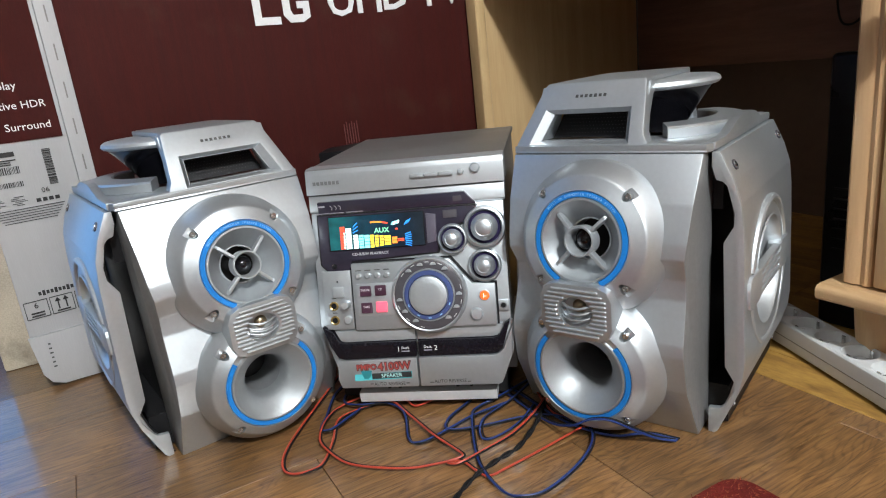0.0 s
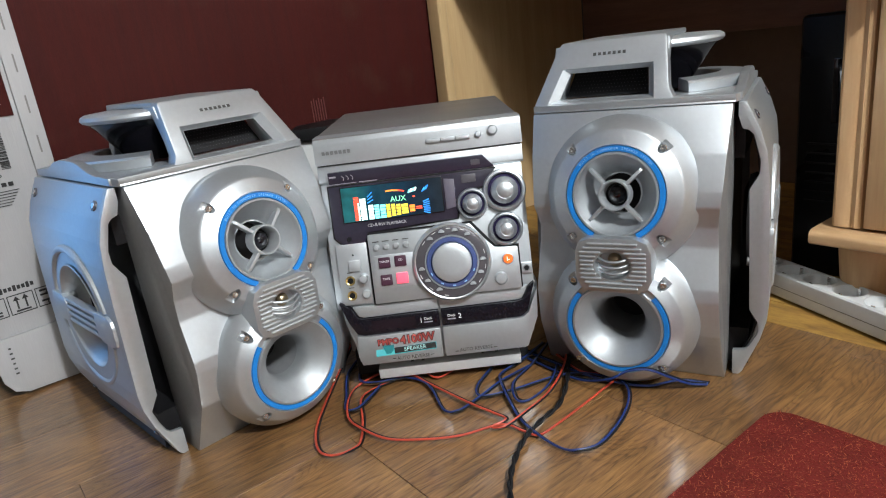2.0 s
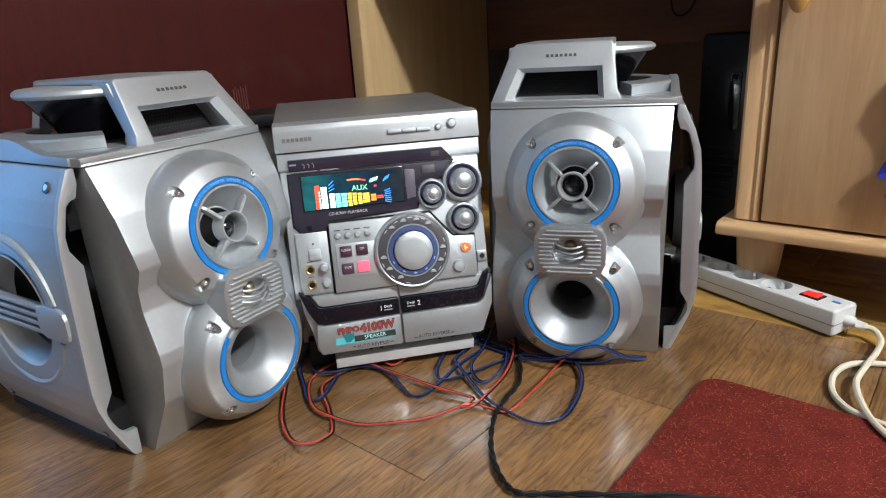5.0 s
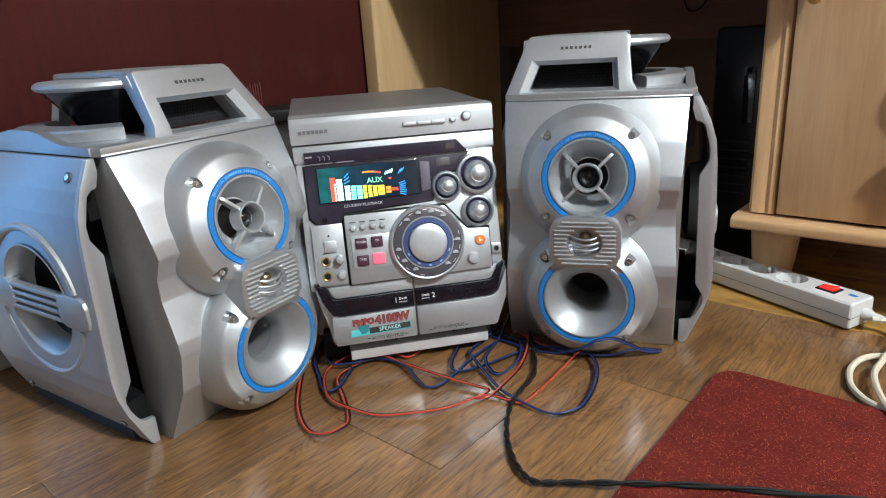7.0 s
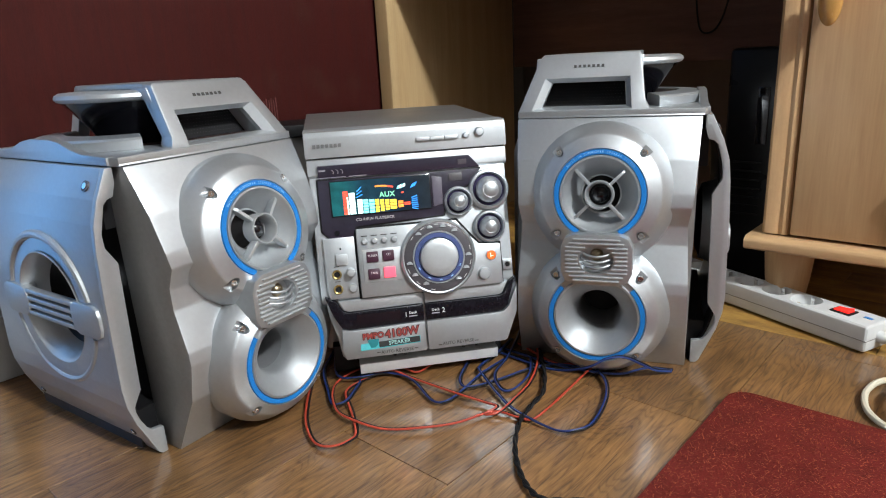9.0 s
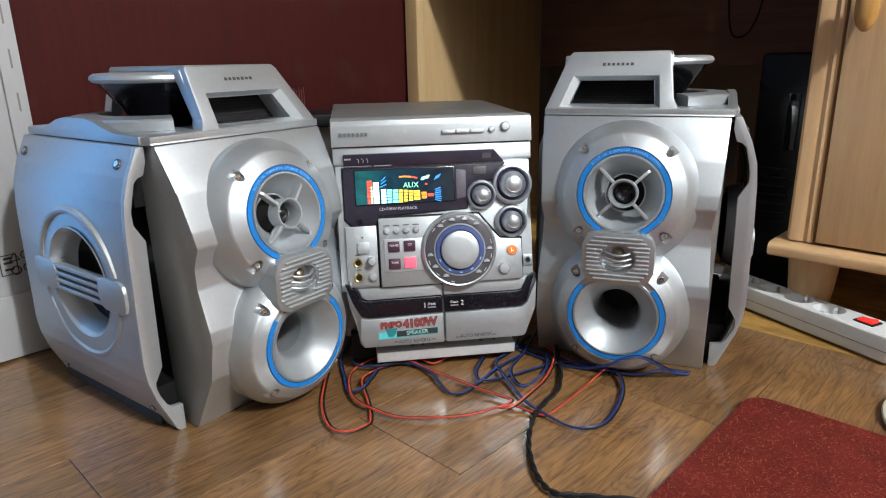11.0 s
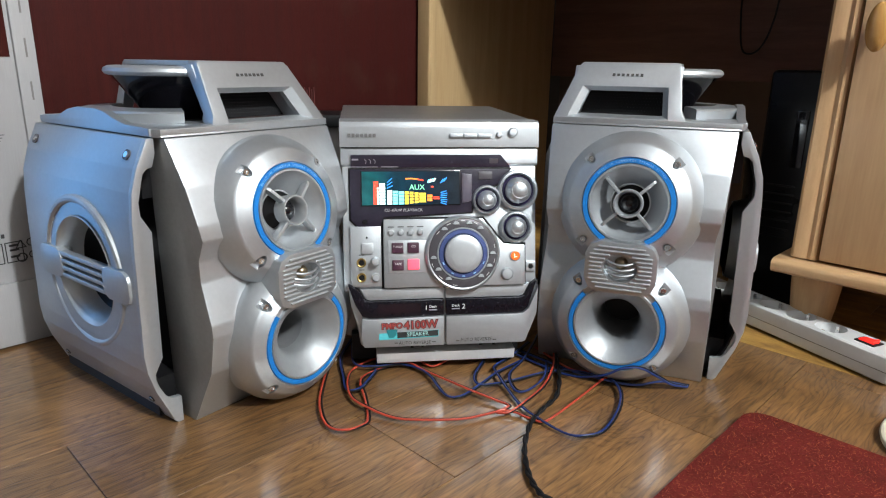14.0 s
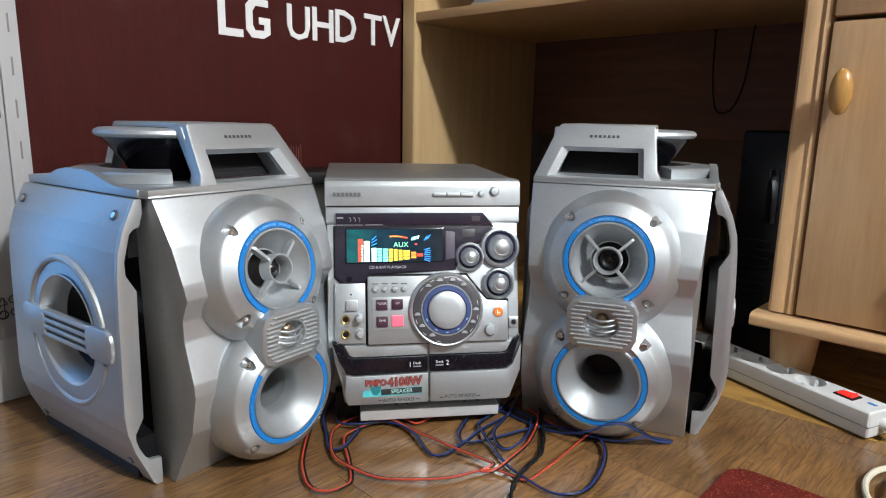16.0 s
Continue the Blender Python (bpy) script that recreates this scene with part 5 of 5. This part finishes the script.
for x in (-0.08, 0.098):
    up_part("foot", lathe(new_bm(), [(0, 0), (0.006, 0), (0.006, 0.0145), (0, 0.0145)], pose(x, 0.016, 0), 20), BLACK)

# ---- power strip, rug and cables ----
STRIP = pose(0.318, 0.772, 0, 0, 0, 114)
strip = thing("power_strip", STRIP, "dusty white multi-socket power strip with a lit switch", "power strip")
body = part("body", box(new_bm(), (0.2, -0.028, 0.0235), (0.4, 0.056, 0.041), 0.006, seg=3), WHITE_PLASTIC, strip)
cuts = [lathe(new_bm(), [(0, -0.015), (0.0195, -0.015), (0.0235, 0.004), (0, 0.004)], pose(0.112 + 0.0525 * k, -0.028, 0.044), 32) for k in range(6)]
carve(body, *cuts)
for k in range(6):
    x = 0.112 + 0.0525 * k
    part("socket_clip", box(new_bm(), (x, -0.0105, 0.036), (0.006, 0.002, 0.014), 0.0005), CHROME, strip)
    part("socket_clip", box(new_bm(), (x, -0.0455, 0.036), (0.006, 0.002, 0.014), 0.0005), CHROME, strip)
    for dx in (-0.0095, 0.0095):
        part("pin_hole", lathe(new_bm(), [(0.0026, 0.0003), (0, 0.0003)], pose(x + dx, -0.028, 0.0303), 14), BLACK, strip)
part("seam", box(new_bm(), (0.2, -0.028, 0.021), (0.4006, 0.0566, 0.0012)), CARD_GREY, strip)
sw = part("switch", box(new_bm(), (0.052, -0.028, 0.044), (0.03, 0.024, 0.004), 0.001), BLACK, strip, "black switch surround")
part("rocker", prism(new_bm(), [(0.041, 0.045), (0.041, 0.051), (0.05, 0.0485), (0.063, 0.0475), (0.063, 0.045)], lambda a, b, h: (a, h, b), -0.036, -0.02, 0.0008), RED_LIT, sw, "glowing red rocker")
part("blue_dot", box(new_bm(), (0.018, -0.032, 0.0442), (0.012, 0.006, 0.0006)), BLUE, strip)
part("cord_boot", lathe(new_bm(), [(0, 0), (0.009, 0), (0.0085, 0.012), (0.006, 0.016), (0.0055, 0.03), (0, 0.03)], pose(0.003, -0.032, 0.022, 0, -90, 0), 20), WHITE_PLASTIC, strip)
for x in (0.03, 0.37):
    part("foot", box(new_bm(), (x, -0.028, 0.0018), (0.02, 0.04, 0.0034), 0.001), WHITE_PLASTIC, strip)


def cord(name, points, radius, material, label, z=0.004, lift=0.006, seed=0):
    """A cord lying on the floor along (x, y) points, rising a little where it crosses others."""
    r = random.Random(seed)
    path = [(*q[:2], q[2] if len(q) > 2 else z + lift * r.random() * (0 if i in (0, len(points) - 1) else 1)) for i, q in enumerate(points)]
    return solid(name, tube(new_bm(), curve_points(path, 7), radius), material, Matrix(), label, "cable", "cords on the floor")


cord("white_cable", [(0.346, 0.766, 0.022), (0.366, 0.755, 0.02), (0.364, 0.735, 0.012), (0.335, 0.705), (0.29, 0.667), (0.254, 0.633), (0.228, 0.582), (0.217, 0.536), (0.22, 0.47), (0.27, 0.4), (0.4, 0.3)], 0.004, CABLE_WHITE, "cream mains cable looping across the floor", 0.012, 0.002, 1)
cord("white_cable", [(0.26, 0.5), (0.235, 0.556), (0.225, 0.575), (0.218, 0.6), (0.224, 0.632), (0.251, 0.669), (0.29, 0.691), (0.335, 0.683), (0.42, 0.65), (0.55, 0.55)], 0.004, CABLE_WHITE, "cream mains cable looping across the floor", 0.0055, 0.001, 2)
RA = [(-0.463, 0.93, 0.03), (-0.469, 0.83, 0.012), (-0.466, 0.721), (-0.455, 0.665), (-0.44, 0.636), (-0.42, 0.627), (-0.401, 0.637), (-0.396, 0.659), (-0.405, 0.706), (-0.416, 0.744), (-0.413, 0.772), (-0.39, 0.797), (-0.359, 0.808), (-0.326, 0.784), (-0.27, 0.731), (-0.234, 0.706), (-0.219, 0.69), (-0.236, 0.679), (-0.22, 0.675), (-0.198, 0.699), (-0.165, 0.751), (-0.142, 0.815), (-0.13, 0.9)]
RB = [(-0.29, 0.84), (-0.318, 0.806), (-0.342, 0.822), (-0.376, 0.835), (-0.407, 0.826), (-0.431, 0.791), (-0.434, 0.748), (-0.423, 0.705), (-0.4, 0.68), (-0.362, 0.66), (-0.315, 0.654), (-0.272, 0.662), (-0.224, 0.683), (-0.197, 0.668), (-0.179, 0.658), (-0.157, 0.673), (-0.12, 0.718), (-0.085, 0.762), (-0.07, 0.778), (-0.09, 0.797), (-0.121, 0.805), (-0.16, 0.88)]
cord("speaker_cable", RA, 0.0015, CABLE_RED, "thin red speaker cable tangled on the floor", seed=3)
cord("speaker_cable", [(x + 0.003, y + 0.001, *z) for x, y, *z in RA], 0.0012, CABLE_BLACK, "thin black core beside the red speaker cable", 0.0035, seed=3)
cord("speaker_cable", RB, 0.0015, CABLE_RED, "thin red speaker cable tangled on the floor", seed=4)
cord("speaker_cable", [(x + 0.001, y + 0.0028) for x, y in RB], 0.0012, CABLE_BLACK, "thin black core beside the red speaker cable", 0.0035, seed=4)
BA = [(-0.45, 0.93), (-0.43, 0.895), (-0.407, 0.85), (-0.4, 0.797), (-0.406, 0.754), (-0.416, 0.727), (-0.432, 0.726), (-0.443, 0.767), (-0.456, 0.826), (-0.45, 0.9)]
BB = [(-0.447, 0.88), (-0.433, 0.806), (-0.404, 0.792), (-0.368, 0.806), (-0.34, 0.794), (-0.322, 0.77), (-0.3, 0.721), (-0.279, 0.716), (-0.252, 0.749), (-0.228, 0.782), (-0.19, 0.83)]
BC = [(-0.244, 0.83), (-0.26, 0.772), (-0.252, 0.746), (-0.212, 0.764), (-0.159, 0.794), (-0.12, 0.798), (-0.086, 0.785), (-0.068, 0.765), (-0.066, 0.73), (-0.081, 0.685), (-0.11, 0.638), (-0.136, 0.624), (-0.156, 0.633), (-0.183, 0.661), (-0.205, 0.703), (-0.228, 0.778), (-0.228, 0.812), (-0.2, 0.84), (-0.169, 0.9)]
BD = [(0.034, 0.757, 0.004), (0.01, 0.752, 0.01), (-0.015, 0.738, 0.028), (-0.042, 0.73, 0.044), (-0.066, 0.731, 0.043), (-0.092, 0.742, 0.026), (-0.13, 0.785, 0.006), (-0.2, 0.86, 0.004)]
BE = [(-0.15, 0.93), (-0.165, 0.88), (-0.187, 0.824), (-0.211, 0.773), (-0.206, 0.737), (-0.189, 0.737), (-0.163, 0.77), (-0.15, 0.83)]
BF = [(0.036, 0.76, 0.004), (0.0, 0.761), (-0.038, 0.76), (-0.078, 0.766), (-0.12, 0.8), (-0.2, 0.88)]
for k, pts in enumerate((BA, BB, BC, BD, BE, BF)):
    cord("speaker_cable", pts, 0.0015, CABLE_BLUE, "thin blue speaker cable tangled on the floor", seed=10 + k)
    cord("speaker_cable", [(x + 0.0028, y + (0.0035 if k > 2 else -0.001), *z) for x, y, *z in pts], 0.0012, CABLE_BLACK, "thin black core beside the blue speaker cable", 0.0035, seed=10 + k)
BK = [(-0.13, 0.9), (-0.134, 0.836), (-0.14, 0.775), (-0.153, 0.721), (-0.175, 0.688), (-0.196, 0.65), (-0.208, 0.605), (-0.211, 0.565), (-0.207, 0.53), (-0.195, 0.508), (-0.165, 0.502), (-0.11, 0.487, 0.011), (-0.032, 0.47, 0.012), (0.1, 0.43, 0.012)]
twist = []
for i, q in enumerate(curve_points([(*p[:2], p[2] if len(p) > 2 else 0.0065) for p in BK], 10)):
    twist.append(q)
for phase in (0.0, math.pi):
    line = []
    for i, q in enumerate(twist):
        way = (twist[min(i + 1, len(twist) - 1)] - twist[max(i - 1, 0)]).normalized()
        across = way.cross(Vector((0, 0, 1))).normalized()
        a = phase + i * 0.55
        line.append(q + 0.0017 * (math.cos(a) * across + math.sin(a) * Vector((0, 0, 1))))
    solid("twisted_cord", tube(new_bm(), line, 0.0018), CABLE_BLACK, Matrix(), "black twisted cord running over floor and rug", "cable", "cords on the floor")

rug = new_bm()
pts = [(-0.422, -0.6), (0.8, -0.6), (0.8, 0.563)] + [(-0.422 + 0.028 - 0.028 * math.cos(a), 0.563 - 0.028 + 0.028 * math.sin(a)) for a in (math.pi / 2 * (1 - k / 6) for k in range(7))]
prism(rug, pts, lambda a, b, h: (a, b, h), 0.0, 0.008, 0.003)
rug = solid("rug", rug, CARPET, ROOM, "short-pile dark red carpet piece on the floor", "rug")
rnd = random.Random(7)
verts, faces = [], []
for k in range(80000):
    a, b = -0.42 + 0.75 * rnd.random(), -0.2 + 0.76 * rnd.random()
    if (a + 0.394) ** 2 + (b - 0.535) ** 2 > 0.028 ** 2 and a < -0.394 and b > 0.535:
        continue
    t, w, h = rnd.random() * math.tau, 0.0005, 0.0006 + 0.0022 * rnd.random()
    i = len(verts)
    lx, ly = rnd.uniform(-0.006, 0.006), rnd.uniform(-0.006, 0.006)
    verts += [(a - w * math.cos(t), b - w * math.sin(t), 0.0078), (a + w * math.cos(t), b + w * math.sin(t), 0.0078), (a + lx, b + ly, 0.0078 + h)]
    faces.append((i, i + 1, i + 2))
me = bpy.data.meshes.new("nap")
me.from_pydata(verts, [], faces)
PILE, n, l, b = nodes_of("rug_pile")
geo, ramp = n.new("ShaderNodeNewGeometry"), n.new("ShaderNodeValToRGB")
ramp.color_ramp.elements[0].color, ramp.color_ramp.elements[1].color = (0.085, 0.011, 0.009, 1), (0.36, 0.105, 0.048, 1)
ramp.color_ramp.elements[0].position = 0.2
l.new(geo.outputs["Random Per Island"], ramp.inputs[0]), l.new(ramp.outputs[0], b.inputs["Base Color"])
b.inputs["Roughness"].default_value = 0.95
b.inputs["Specular IOR Level"].default_value = 0.1
me.materials.append(PILE)
nap = new("nap", me)
nap.parent = rug
tagged(nap, kind="stuff")

# ---- floor planks ----
shared = {}
rnd = random.Random(11)


def plank(lo, hi, s0, s1, material, along=True):
    size = (round(hi - lo, 4), round(s1 - s0, 4), material.name)
    if size not in shared:
        shared[size] = finish(box(new_bm(), (0, 0, -0.0016), (size[0] - 0.0009, size[1] - 0.0009, 0.0032), 0.0004, seg=1), "plank", material)
    ob = new("plank", shared[size])
    ob.parent = floor
    ob.matrix_basis = pose((s0 + s1) / 2, (lo + hi) / 2, 0, 0, 0, 90 if along else 0) if along else pose((lo + hi) / 2, (s0 + s1) / 2, 0)


WIDE, LONG, EDGE = 0.1745, 0.837, 0.787
for row in range(-7, 18):
    s0 = -0.417 + WIDE * row
    g = 0.47 + 0.279 * (row + 1) - LONG * 8
    while g < EDGE - 0.02:
        lo, hi = max(g, -3.0), min(g + LONG, EDGE)
        if hi - lo > 0.02:
            plank(lo, hi, s0, s0 + WIDE, FLOOR)
        g += LONG
row = 0
while EDGE + 0.075 * row < 1.55:
    s = -1.5 - 0.1 * (row % 3)
    while s < 2.4:
        plank(s, s + 0.3, EDGE + 0.075 * row, EDGE + 0.075 * (row + 1), YELLOW_FLOOR, False)
        s += 0.3
    row += 1
